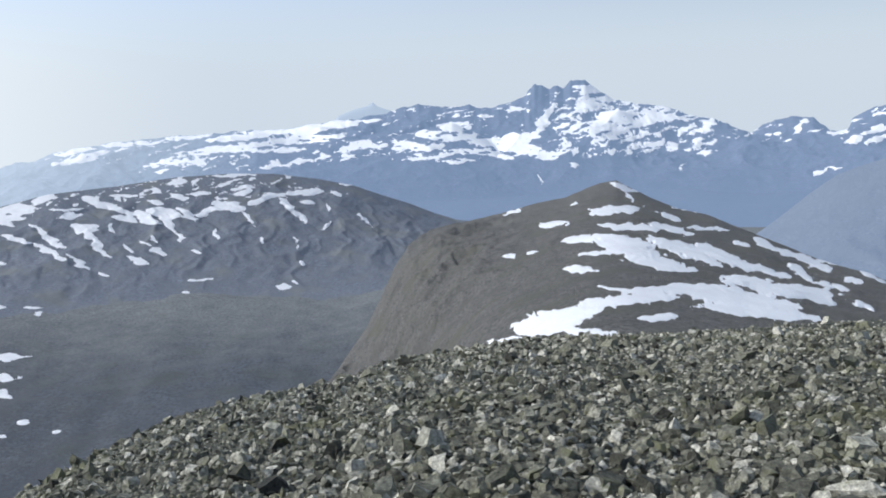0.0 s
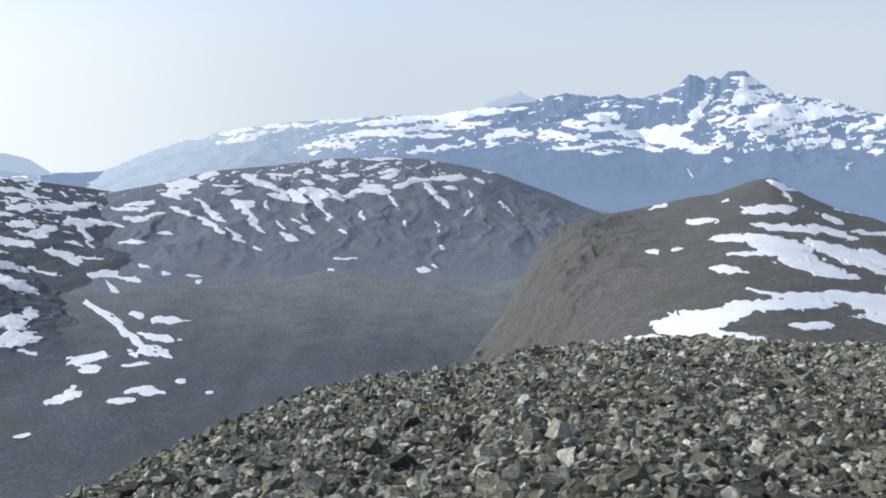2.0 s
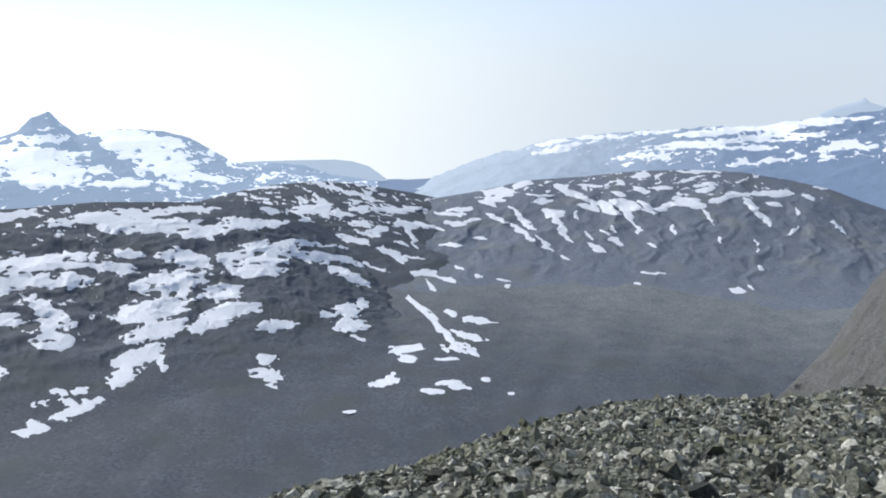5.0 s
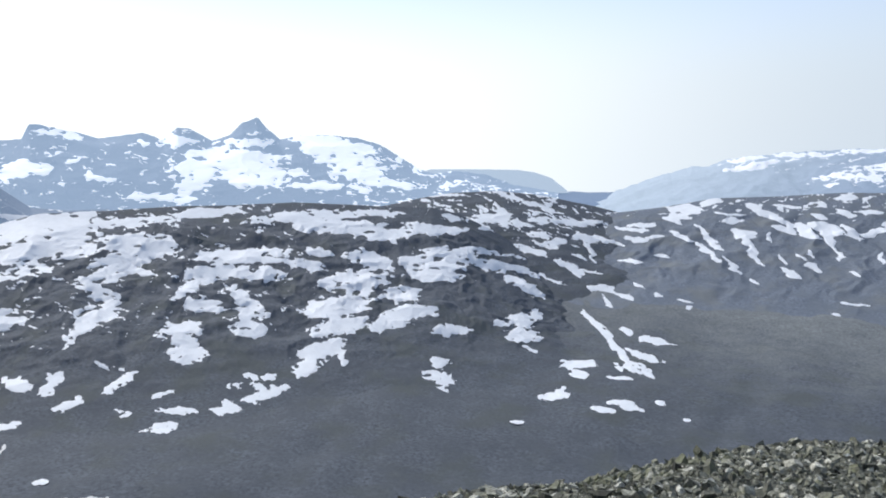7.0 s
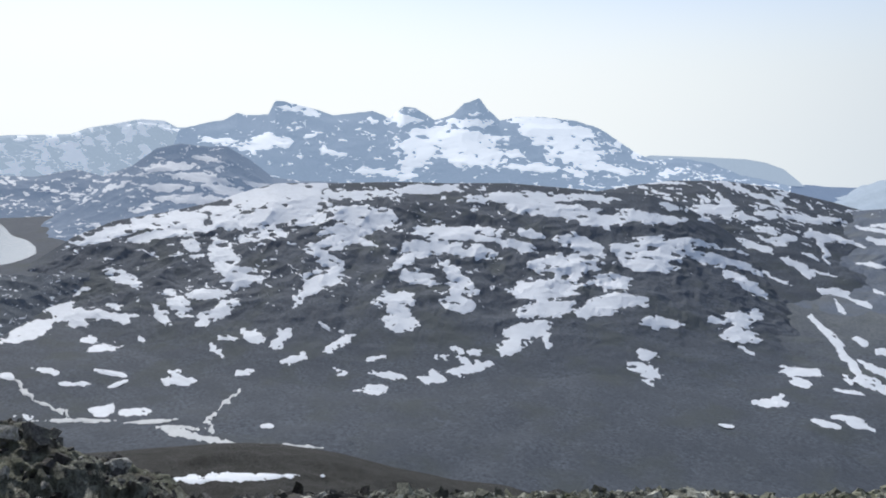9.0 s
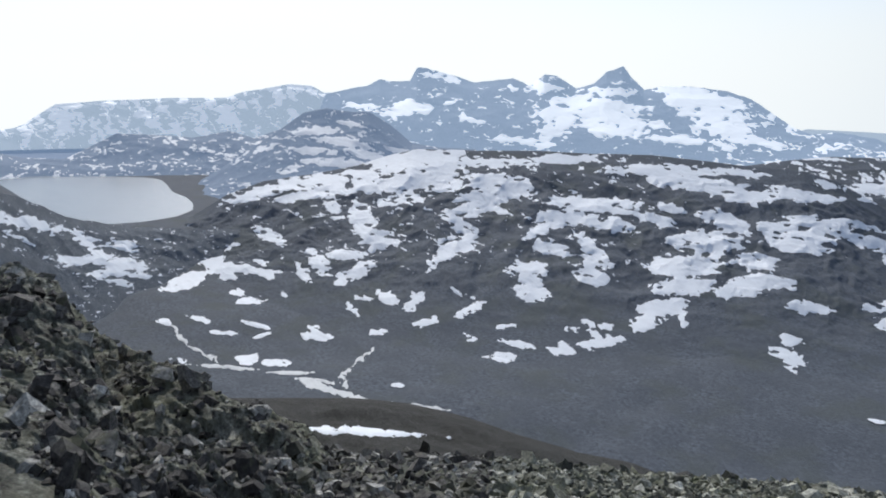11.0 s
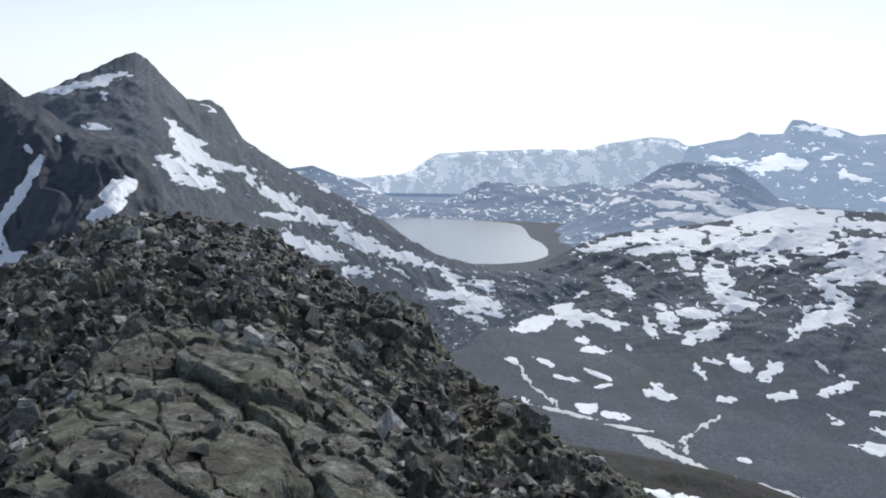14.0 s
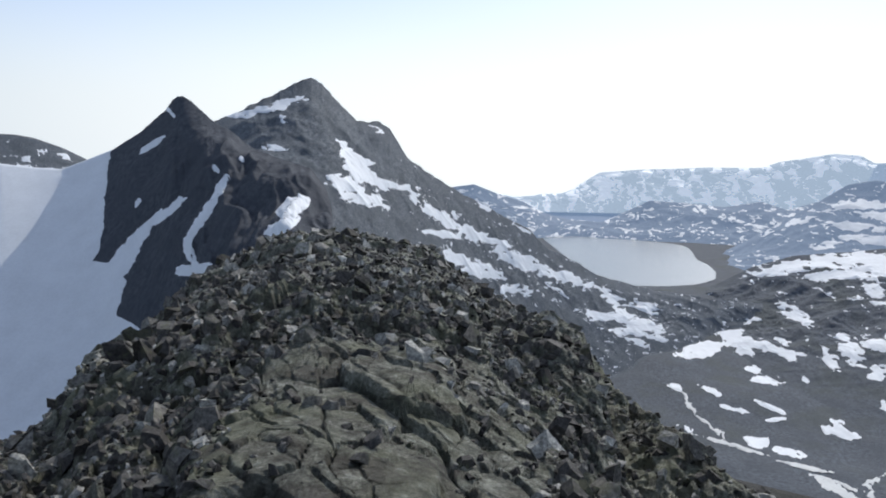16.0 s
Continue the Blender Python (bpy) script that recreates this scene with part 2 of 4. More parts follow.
# far snow given a white glow, painted brightness the backlit slopes lack
MAT_SNOW_BACK = snow("distant_snow_glow", glow=((0.7, 0.76, 0.85), 0.24))
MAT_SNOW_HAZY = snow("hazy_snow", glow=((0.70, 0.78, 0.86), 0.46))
MAT_GLACIER_SNOW = snow("glacier_snow_glow", glow=((0.78, 0.85, 0.92), 0.55))


def stone(name, stops, moss, moss_at, bump=0.045):
    """Broken rock: each piece its own shade, with grain, pale lichen crust and moss tints."""
    m, n, l, b = nodes_of(name)
    geo = n.new("ShaderNodeNewGeometry")
    info = n.new("ShaderNodeObjectInfo")
    add = n.new("ShaderNodeMath")
    add.operation = 'ADD'
    l.new(geo.outputs["Random Per Island"], add.inputs[0])
    l.new(info.outputs["Random"], add.inputs[1])
    frac = n.new("ShaderNodeMath")
    frac.operation = 'FRACT'
    l.new(add.outputs[0], frac.inputs[0])
    p = geo.outputs["Position"]
    col = ramp_node(n, l, frac.outputs[0], stops)
    grain = noise_node(n, l, p, 22.0, 8, 0.75)
    blotch = noise_node(n, l, p, 4.5, 6, 0.65)
    col = mix_node(n, l, 0.75, col, ramp_node(n, l, grain, [(0.36, (0.25, 0.25, 0.25)), (0.5, (1.0, 1.0, 0.98)), (0.64, (2.1, 2.1, 2.0))]), 'MULTIPLY')
    col = mix_node(n, l, ramp_node(n, l, blotch, [(0.54, (0, 0, 0)), (0.66, (0.65, 0.65, 0.65))]), col, moss)
    col = mix_node(n, l, ramp_node(n, l, noise_node(n, l, p, 0.35, 5), [(moss_at, (0, 0, 0)), (moss_at + 0.12, (0.55, 0.55, 0.55))]), col, moss)
    l.new(col, b.inputs["Base Color"])
    l.new(bump_node(n, l, mix_node(n, l, 0.5, grain, blotch), bump), b.inputs["Normal"])
    b.inputs["Roughness"].default_value = 0.85
    b.inputs["Specular IOR Level"].default_value = 0.3
    return m


MAT_SCREE = stone("scree_stone", [(0.0, (0.036, 0.036, 0.031)), (0.3, (0.14, 0.142, 0.112)), (0.72, (0.265, 0.266, 0.215)), (1.0, (0.6, 0.59, 0.52))], (0.20, 0.21, 0.115), 0.56)
MAT_CRAG = stone("crag_stone", [(0.0, (0.025, 0.023, 0.022)), (0.4, (0.088, 0.082, 0.077)), (0.8, (0.195, 0.187, 0.17)), (1.0, (0.50, 0.49, 0.455))], (0.13, 0.135, 0.08), 0.6)
MAT_SUMMIT = land("summit_gravel", (0.03, 0.032, 0.027), (0.15, 0.156, 0.125), (0.08, 0.084, 0.066), 0.9, 0.12)
MAT_STREAM = snow("stream_water", tone=(0.62, 0.64, 0.64))
MAT_WATER, _n, _l, _b = nodes_of("lake_water")
_b.inputs["Base Color"].default_value = (0.15, 0.19, 0.21, 1)
_b.inputs["Roughness"].default_value = 0.25
_b.inputs["Specular IOR Level"].default_value = 0.6
_g = _n.new("ShaderNodeNewGeometry").outputs["Position"]
_l.new(bump_node(_n, _l, noise_node(_n, _l, _g, 0.05, 8, 0.7), 1.0, 0.3), _b.inputs["Normal"])


def slab(name):
    """Weathered bedrock: grey-green lichen crust, dark cracks in the relief, rusty and mossy patches."""
    m, n, l, b = nodes_of(name)
    g = n.new("ShaderNodeNewGeometry").outputs["Position"]
    big = noise_node(n, l, g, 0.9, 6, 0.6)
    mid = noise_node(n, l, g, 6.0, 8, 0.7)
    fine = noise_node(n, l, g, 38.0, 8, 0.75)
    col = ramp_node(n, l, mid, [(0.32, (0.05, 0.047, 0.042)), (0.45, (0.21, 0.215, 0.175)), (0.56, (0.35, 0.355, 0.295)), (0.68, (0.64, 0.64, 0.57))])
    col = mix_node(n, l, 0.7, col, ramp_node(n, l, fine, [(0.34, (0.25, 0.25, 0.25)), (0.5, (0.95, 0.95, 0.95)), (0.66, (1.9, 1.9, 1.82))]), 'MULTIPLY')
    col = mix_node(n, l, ramp_node(n, l, big, [(0.46, (0, 0, 0)), (0.62, (0.5, 0.5, 0.5))]), col, (0.25, 0.26, 0.16))
    col = mix_node(n, l, ramp_node(n, l, noise_node(n, l, g, 2.3, 5), [(0.5, (0, 0, 0)), (0.62, (0.75, 0.75, 0.75))]), col, (0.085, 0.075, 0.062))
    l.new(col, b.inputs["Base Color"])
    cells = n.new("ShaderNodeTexVoronoi")
    cells.feature = 'DISTANCE_TO_EDGE'
    cells.inputs["Scale"].default_value = 3.2
    warp = n.new("ShaderNodeVectorMath")
    warp.operation = 'MULTIPLY_ADD'
    tex = n.new("ShaderNodeTexNoise")
    tex.inputs["Scale"].default_value = 2.5
    l.new(g, tex.inputs["Vector"])
    l.new(tex.outputs["Color"], warp.inputs[0])
    warp.inputs[1].default_value = (0.5, 0.5, 0.5)
    l.new(g, warp.inputs[2])
    l.new(warp.outputs[0], cells.inputs["Vector"])
    joint = ramp_node(n, l, cells.outputs["Distance"], [(0.0, (0, 0, 0)), (0.07, (1, 1, 1))])
    rel = mix_node(n, l, 0.08, mix_node(n, l, 0.45, mid, fine), joint)
    l.new(bump_node(n, l, rel, 0.22), b.inputs["Normal"])
    b.inputs["Roughness"].default_value = 0.88
    b.inputs["Specular IOR Level"].default_value = 0.25
    return m


MAT_SLAB = slab("lichen_bedrock")

# ---- where the snow lies: azimuth, elevation, half width, half height and lean of each field, in degrees ----
DOME_SNOW = [(28.14, -6.03, 1.29, 0.29, -2), (28.47, -6.54, 0.93, 0.19, -9), (28.94, -6.89, 0.45, 0.14, -13), (26.49, -5.51, 0.87, 0.19, 12), (25.41, -6.29, 1.05, 0.1, -5), (25.23, -6.74, 0.83, 0.22, -4), (28.42, -7.91, 1.14, 0.15, -23), (26.66, -8.89, 1.22, 0.21, -36), (25, -9.79, 0.93, 0.14, -43), (23.53, -10.81, 0.6, 0.12, -21), (26.56, -8.05, 1.22, 0.21, -46), (24.47, -7.61, 0.85, 0.31, -12), (23.93, -8.49, 0.88, 0.28, -66), (23.43, -9.32, 0.66, 0.17, -41), (23.6, -6, 0.86, 0.25, -28), (22.25, -6.55, 1.23, 0.2, -30), (21.68, -5.7, 1.04, 0.1, -4), (21.9, -7.22, 0.75, 0.23, -12), (22.79, -7.78, 0.53, 0.16, -67)]
DOME_SNOW += [(19.75, -6.27, 0.58, 0.16, -16), (20.64, -7.26, 0.89, 0.36, -33), (19.27, -6.99, 1.21, 0.36, -13), (19.2, -7.64, 0.66, 0.3, -52), (18.64, -8.51, 0.81, 0.13, -60), (19.73, -5.47, 0.44, 0.21, -20), (18.4, -5.05, 0.74, 0.15, 16), (17.09, -4.98, 0.54, 0.13, 21), (14.59, -4.75, 1.45, 0.1, -2), (14.89, -5.27, 1.15, 0.12, 16), (18.25, -6.05, 0.65, 0.21, -18), (17.05, -5.92, 0.79, 0.15, 2), (17.86, -7.23, 0.76, 0.25, -36), (16.59, -7.19, 0.72, 0.21, 26), (15.39, -6.67, 1.03, 0.21, -4), (14.98, -7.04, 1.1, 0.21, -4), (13.76, -7.75, 0.85, 0.13, -65), (16.02, -8.69, 0.47, 0.17, -68), (14.09, -5.65, 0.8, 0.13, 9)]
DOME_SNOW += [(13.99, -6.05, 0.69, 0.15, 11), (13.06, -6.66, 0.82, 0.21, 11), (11.99, -6.37, 0.93, 0.21, 2), (11.04, -7.03, 0.71, 0.24, -37), (10.23, -7.88, 0.8, 0.19, -45), (9.59, -6.26, 1.27, 0.27, -1), (9.7, -6.97, 0.67, 0.13, -3), (8.14, -7.37, 0.34, 0.13, -62), (8.29, -8.67, 0.43, 0.11, 54), (7.58, -6.45, 0.49, 0.16, -9), (6.66, -5.83, 0.65, 0.11, -3), (5.58, -8.34, 0.81, 0.08, -44), (12.95, -9.49, 0.32, 0.11, -57), (10.49, -9.69, 0.58, 0.11, -86), (10.33, -11.23, 0.33, 0.1, -31), (21.41, -10.08, 0.8, 0.18, -24), (19.89, -9.66, 0.69, 0.15, -33), (20.75, -9.02, 0.46, 0.11, -42), (20.29, -8.71, 0.3, 0.13, -53)]
DOME_SNOW += [(21.8, -9.15, 0.43, 0.12, -44), (17.53, -9.85, 0.38, 0.1, -27), (17.38, -11.8, 1.04, 0.1, -2), (18.41, -12.54, 0.35, 0.1, -18), (11.79, -12.8, 0.54, 0.21, -12), (10.9, -12.56, 0.25, 0.11, -26), (28.08, -12.36, 0.54, 0.11, -13)]
MASSIF_SNOW = [(24.6, -2.58, 1.13, 0.19, 12), (21.46, -2.32, 2.45, 0.17, 2), (17.57, -2.08, 1.75, 0.13, 4), (24.09, -3.1, 1.74, 0.19, 11), (13.94, -2.24, 2.01, 0.21, 2), (12.12, -1.93, 1.8, 0.23, -2), (9.36, -1.84, 1.58, 0.37, 7), (6.96, -1.54, 1.46, 0.24, 7), (9.54, -2.56, 2.93, 0.27, 3), (14.76, -2.92, 3.34, 0.23, 3), (19.13, -3.65, 1.5, 0.15, 13), (17.35, -3.69, 1.69, 0.18, 4), (19.24, -4.18, 0.71, 0.1, 6), (13.5, -3.17, 1.42, 0.13, -3), (6.25, -3.3, 1.21, 0.22, 17), (3.95, -3.12, 2.72, 0.27, -1), (0.6, -2.48, 1.21, 0.32, 0), (1.31, -3.42, 1.83, 0.27, -2), (0.79, -4.12, 1.24, 0.21, -2)]
MASSIF_SNOW += [(4.67, -1.36, 0.65, 0.1, 5), (11.77, -4.32, 1.22, 0.16, 5), (10.17, -4.06, 0.93, 0.14, 2), (8.43, -3.81, 0.56, 0.14, 16), (6.69, -3.98, 0.67, 0.13, 2), (11.17, -3.22, 1.19, 0.13, 1), (-1.11, -2.1, 1.19, 0.37, 3), (-1.23, -2.77, 1.22, 0.27, 2), (-2.98, -3.16, 1.36, 0.27, -9), (-1.06, -3.84, 1.03, 0.22, 3), (-1.31, -4.51, 1.23, 0.14, -2), (-3.91, -4.07, 1.45, 0.21, -11), (-5.27, -3.57, 2.27, 0.48, -12), (-5.82, -2.92, 1.32, 0.37, 3), (-7.17, -2.22, 0.97, 0.33, 52), (-7.85, -1.12, 0.91, 0.21, 55), (-7.62, -4.17, 0.98, 0.37, -8), (-10.16, 0.44, 1, 0.16, -2), (-10.48, 0.1, 0.99, 0.2, 3)]
MASSIF_SNOW += [(-10.81, -0.56, 0.99, 0.26, 13), (-10.87, -0.82, 1.47, 0.24, 19), (-11.79, -1.83, 1.5, 0.37, 26), (-12.31, -2.1, 1.67, 0.26, 26), (-13.72, -2.14, 1.72, 0.27, 19), (-13.08, -2.52, 1.58, 0.26, 16), (-14.87, -2.04, 1.45, 0.21, 4), (-15.93, -1.75, 1.36, 0.12, -16), (-23.02, -3.07, 0.23, 0.12, 10), (-24.26, -2.69, 0.46, 0.14, 71), (-24.64, -2.21, 0.41, 0.14, 13), (-26.29, -3.06, 0.54, 0.12, -5), (-27.45, -3.45, 0.61, 0.24, 26), (-28.53, -2.87, 0.75, 0.23, 19), (-28.68, -3.52, 0.72, 0.19, 24), (-28.68, -1.89, 0.41, 0.1, 16), (-25.97, -5.45, 0.78, 0.09, 21), (-7.06, -5.77, 0.45, 0.1, -78), (-9.35, -5.01, 0.35, 0.14, -20)]
MASSIF_SNOW += [(-16.94, -5.19, 0.46, 0.1, 46), (-3.36, -1.38, 0.47, 0.14, -2), (-5.85, -0.99, 0.87, 0.18, -13)]
SHOULDER_SNOW = [(-10.21, -10.2, 1.56, 0.24, 6), (-12.89, -10.4, 2.2, 0.38, -10), (-13.42, -10.93, 2.19, 0.37, -10), (-15.27, -11.83, 2.43, 0.38, -11), (-16.8, -10.68, 1.85, 0.32, -13), (-17.84, -11.31, 1.86, 0.31, -18), (-13.54, -9.4, 1.86, 0.18, -4), (-12.28, -8.19, 1.6, 0.24, 5), (-12.87, -8.13, 0.99, 0.21, -5), (-9.48, -7.7, 0.23, 0.13, 45), (-5.12, -8.21, 0.64, 0.14, 18), (-8.05, -9.17, 0.96, 0.16, 4), (-4.92, -11.4, 0.48, 0.13, 4), (-6.45, -11.12, 0.45, 0.11, 13), (-9.94, -12.4, 1.01, 0.21, -3), (-11.15, -11.25, 1.09, 0.16, 7), (-16.27, -9.48, 1.23, 0.19, -15), (-18.55, -9.41, 1.32, 0.1, -2), (-16.12, -8.65, 0.82, 0.16, -17)]
SHOULDER_SNOW += [(-19.72, -11.26, 2.04, 0.3, -24), (-21.22, -11.85, 2.51, 0.2, -13), (-20.93, -10.38, 0.48, 0.13, -8), (-22.86, -10.57, 1.35, 0.17, -26), (-24.89, -11.3, 1.46, 0.24, -21), (-24.7, -12.12, 0.78, 0.24, -31), (-26.5, -11.33, 0.8, 0.15, -7), (-27.9, -12.47, 0.58, 0.14, -11), (-28.87, -12.03, 0.76, 0.14, -31), (-26.58, -12.93, 1.04, 0.14, -11), (-28.55, -13.99, 0.68, 0.13, -20), (-13.32, -14.46, 3.32, 0.37, 7), (-15.3, -13.68, 2.23, 0.21, 7), (-18.41, -13.64, 2.29, 0.37, 3), (-20.68, -14.05, 3.51, 0.46, -6), (-22, -13.09, 2.11, 0.35, -9), (-24.41, -13.45, 2.05, 0.4, 0), (-25.12, -13.53, 1.58, 0.29, -18), (-22.07, -14.86, 3.27, 0.41, -3)]
SHOULDER_SNOW += [(-12.99, -6.6, 0.86, 0.16, -23), (-13.39, -7.27, 0.34, 0.15, -45), (-17.38, -8.12, 1.24, 0.1, -9), (-12.24, -13.68, 1.03, 0.11, -7), (-7.4, -16.3, 2.04, 0.64, 8), (-9.26, -15.39, 2.24, 0.28, 4), (-10.8, -16.9, 2.13, 0.28, -6), (-4.98, -17.4, 1.5, 0.19, 4), (-9.16, -15.89, 1.38, 0.48, 13), (-15.5, -15.65, 1.17, 0.23, 8)]
PATCH_SNOW = [(66.93, -6.28, 3.15, 0.32, 0), (61.44, -5.87, 2.92, 0.28, 1), (55.32, -6.4, 3.8, 0.4, 1), (53.07, -7.16, 3.26, 0.48, -2), (50.05, -7.77, 2.25, 0.48, -8), (46.91, -7.66, 3.14, 0.31, 1), (50.51, -6.29, 2.36, 0.2, -3), (46.74, -7.26, 1.78, 0.23, -8), (70.91, -5.75, 2.29, 0.32, 3), (72.89, -6.32, 3.69, 0.56, 1), (72.13, -6.93, 2.92, 0.56, 2), (78.49, -7.66, 3.75, 0.54, 5), (83.07, -8.42, 2.96, 0.38, 14), (76.44, -8.21, 3.84, 0.39, 0), (72.34, -7.62, 3.12, 0.56, 3), (78.39, -9.6, 1.15, 0.45, -60), (80.67, -8.82, 2.24, 0.31, 6), (76.07, -10.97, 2.06, 0.76, -61), (75.22, -11.74, 1.45, 0.47, -16)]
PATCH_SNOW += [(73.37, -8.99, 1.58, 0.4, 8), (83.08, -11.44, 1.32, 0.37, -27), (87.12, -12.08, 1.67, 0.36, 1), (86.86, -13.26, 1.52, 0.7, -40), (88.63, -14.43, 1.91, 0.58, 16), (84.48, -13.86, 2.03, 0.3, -8), (83.41, -13.87, 0.85, 0.31, -51), (79.62, -13.5, 1.2, 0.52, -50), (77.4, -12.96, 1.43, 0.31, -3), (77.08, -14.35, 1.56, 0.46, 29), (80.68, -14.19, 0.72, 0.36, -61), (66.33, -7.7, 2.47, 0.64, -6), (66.75, -8.6, 2.81, 0.57, 8), (68.8, -9.79, 1.61, 0.56, 16), (68.72, -11.2, 1.28, 0.56, -46), (69.55, -12.19, 1.46, 0.56, -8), (70.48, -12.97, 1.14, 0.48, 25), (71, -13.65, 0.68, 0.2, 52), (70.17, -8.16, 1.12, 0.32, 6)]
PATCH_SNOW += [(67.17, -9.51, 1.35, 0.33, -12), (59.57, -9, 3.34, 0.49, -1), (61.62, -10.14, 2.2, 0.57, 1), (63.27, -10.75, 1.34, 0.33, 37), (58.72, -10.31, 2.12, 0.49, -6), (62.44, -12.27, 1.66, 0.41, -14), (59.53, -12.15, 1.64, 0.49, -44), (59.51, -14.08, 1.39, 0.56, -6), (59.51, -13.37, 0.98, 0.41, -44), (55.85, -9.65, 2.02, 0.37, -13), (54.23, -9, 1.06, 0.25, -13), (64.11, -13.79, 1.38, 0.57, 0), (63.8, -15.45, 1.27, 0.56, -4), (63.8, -14.7, 0.89, 0.57, -19), (50.78, -9.6, 1.59, 0.57, -15), (51.73, -11.15, 2.29, 0.72, 3), (53.3, -12.92, 2.31, 0.72, 6), (53.05, -14.32, 2.03, 0.63, 7), (54.45, -15.87, 1.77, 0.56, 12)]
PATCH_SNOW += [(55.26, -16.9, 1.37, 0.48, 29), (52.88, -16.37, 0.69, 0.32, -72), (51.27, -12.53, 1.12, 0.4, 59), (48.47, -12.2, 1.32, 0.56, 3), (48.98, -14.02, 1.99, 0.63, 12), (47.22, -13.32, 1.55, 0.39, -6), (45.64, -9.77, 2.44, 0.79, 0), (45.97, -10.87, 2.09, 0.4, -3), (44.9, -9.24, 2.07, 0.39, -3), (42.01, -10.14, 1.53, 0.34, -20), (39.51, -11.58, 1.76, 0.34, -27), (39.77, -10.46, 2.12, 0.23, -18), (42.82, -9.12, 1.34, 0.23, -6), (44.68, -14.81, 1.22, 0.39, -2), (39.79, -13.99, 1.51, 0.38, 10), (39.52, -15.2, 1.23, 0.45, -7), (39.14, -14.12, 0.97, 0.51, 44), (38.89, -16.14, 0.52, 0.18, -36), (45.87, -18.03, 1.08, 0.38, -18)]
PATCH_SNOW += [(45.83, -17.05, 0.69, 0.32, -9), (45.53, -18.73, 0.53, 0.23, -50), (34.18, -14.21, 1.5, 0.21, -36), (32.49, -16.06, 1.17, 0.27, -53), (31.1, -17.09, 1.11, 0.31, -21), (35.31, -17.11, 1.1, 0.29, 8), (35.42, -17.8, 0.74, 0.26, -6), (37.08, -19.33, 1.08, 0.26, 5), (36.67, -18.87, 0.46, 0.17, 28), (39.91, -21.2, 0.49, 0.15, -1), (33.63, -20.11, 0.84, 0.21, -5), (31.62, -19.83, 1.17, 0.22, -14), (33.2, -11.98, 1.78, 0.26, -17), (31.96, -14.63, 0.54, 0.22, -22), (72.43, -16.27, 0.95, 0.36, 52), (74.5, -16.07, 0.91, 0.38, -25), (71.62, -17.89, 0.92, 0.27, 24), (68.4, -16.93, 1.11, 0.32, 29), (68.51, -17.02, 0.73, 0.2, 67)]
PATCH_SNOW += [(65.82, -20.16, 1.12, 0.32, -2), (64.65, -19.16, 1.36, 0.23, -9), (61.36, -19.49, 0.97, 0.36, 0), (61.25, -19.12, 0.51, 0.2, -71), (58.6, -18.69, 1.6, 0.35, 15), (59.04, -17.9, 0.92, 0.28, -50), (58.2, -17.48, 0.43, 0.2, -25), (60.84, -17.86, 0.51, 0.2, -7), (65.59, -17.99, 0.83, 0.2, 18), (68.33, -18.81, 0.42, 0.2, -28), (75.29, -18.51, 0.54, 0.15, 2), (77, -16.97, 0.39, 0.2, 22), (76.28, -16.11, 0.63, 0.16, -9), (79.7, -18.75, 1.29, 0.3, -6), (79.68, -18.41, 0.69, 0.37, -34), (84.71, -16.07, 1.18, 0.26, -1), (85.38, -15.44, 0.46, 0.22, -11), (88.17, -17.02, 0.89, 0.21, -23), (86.36, -18.17, 1.01, 0.18, -7)]
PATCH_SNOW += [(84.9, -20.09, 0.88, 0.4, 2), (82.73, -20.47, 0.94, 0.26, -7), (84.11, -17.72, 0.99, 0.18, -19), (83.71, -18.5, 0.68, 0.15, 13), (90.57, -17.08, 0.46, 0.24, -22), (89.73, -19.77, 0.5, 0.21, -3), (89.91, -20.82, 0.71, 0.17, -11), (73.6, -22.32, 0.53, 0.15, -4), (77.09, -16.87, 0.61, 0.19, -51), (82.03, -15.73, 0.57, 0.14, -26), (69, -15.75, 1.12, 0.16, -24), (31.22, -17.2, 1.06, 0.28, -9.97), (29.86, -15.22, 1.12, 0.24, -3.62), (30.54, -16.38, 1.12, 0.24, -14.03), (27.89, -12.52, 0.48, 0.24, -42.69), (27.65, -20.42, 0.32, 0.12, -3.74), (29.48, -19.39, 0.4, 0.16, -4.23), (32.38, -19.59, 1.18, 0.2, -0.28), (11.8, -12.87, 0.48, 0.24, 20.87)]
PATCH_SNOW += [(18.36, -12.51, 0.33, 0.12, -0.6), (17.31, -11.87, 0.73, 0.08, -0.39), (11.8, -12.87, 0.48, 0.24, 21), (18.36, -12.51, 0.33, 0.12, 0)]
SADDLE_SNOW = [(44.96, -3.43, 1.08, 0.17, 1), (43.38, -4.14, 1.1, 0.16, -13), (41.21, -4.51, 1.41, 0.15, -7), (44.79, -5.07, 1.34, 0.11, 2), (44.3, -6.74, 0.9, 0.18, -16), (41.47, -6.7, 1.3, 0.34, 7), (41.03, -6.45, 0.83, 0.3, -57), (42.11, -7.47, 0.45, 0.17, -25), (40.05, -6.99, 0.61, 0.11, -22), (39.16, -5.63, 1.23, 0.13, -17), (37.58, -6.14, 1.12, 0.13, -12), (38.38, -6.92, 0.83, 0.19, -3), (35.99, -7.03, 1.94, 0.2, -2), (38.11, -5.08, 0.51, 0.13, -2), (38.33, -7.84, 0.69, 0.15, -9), (37.28, -8.5, 0.77, 0.22, 8), (37.63, -8.92, 0.56, 0.13, -3), (34.73, -8.13, 1.14, 0.26, -6), (34.61, -9.07, 0.81, 0.19, -66)]
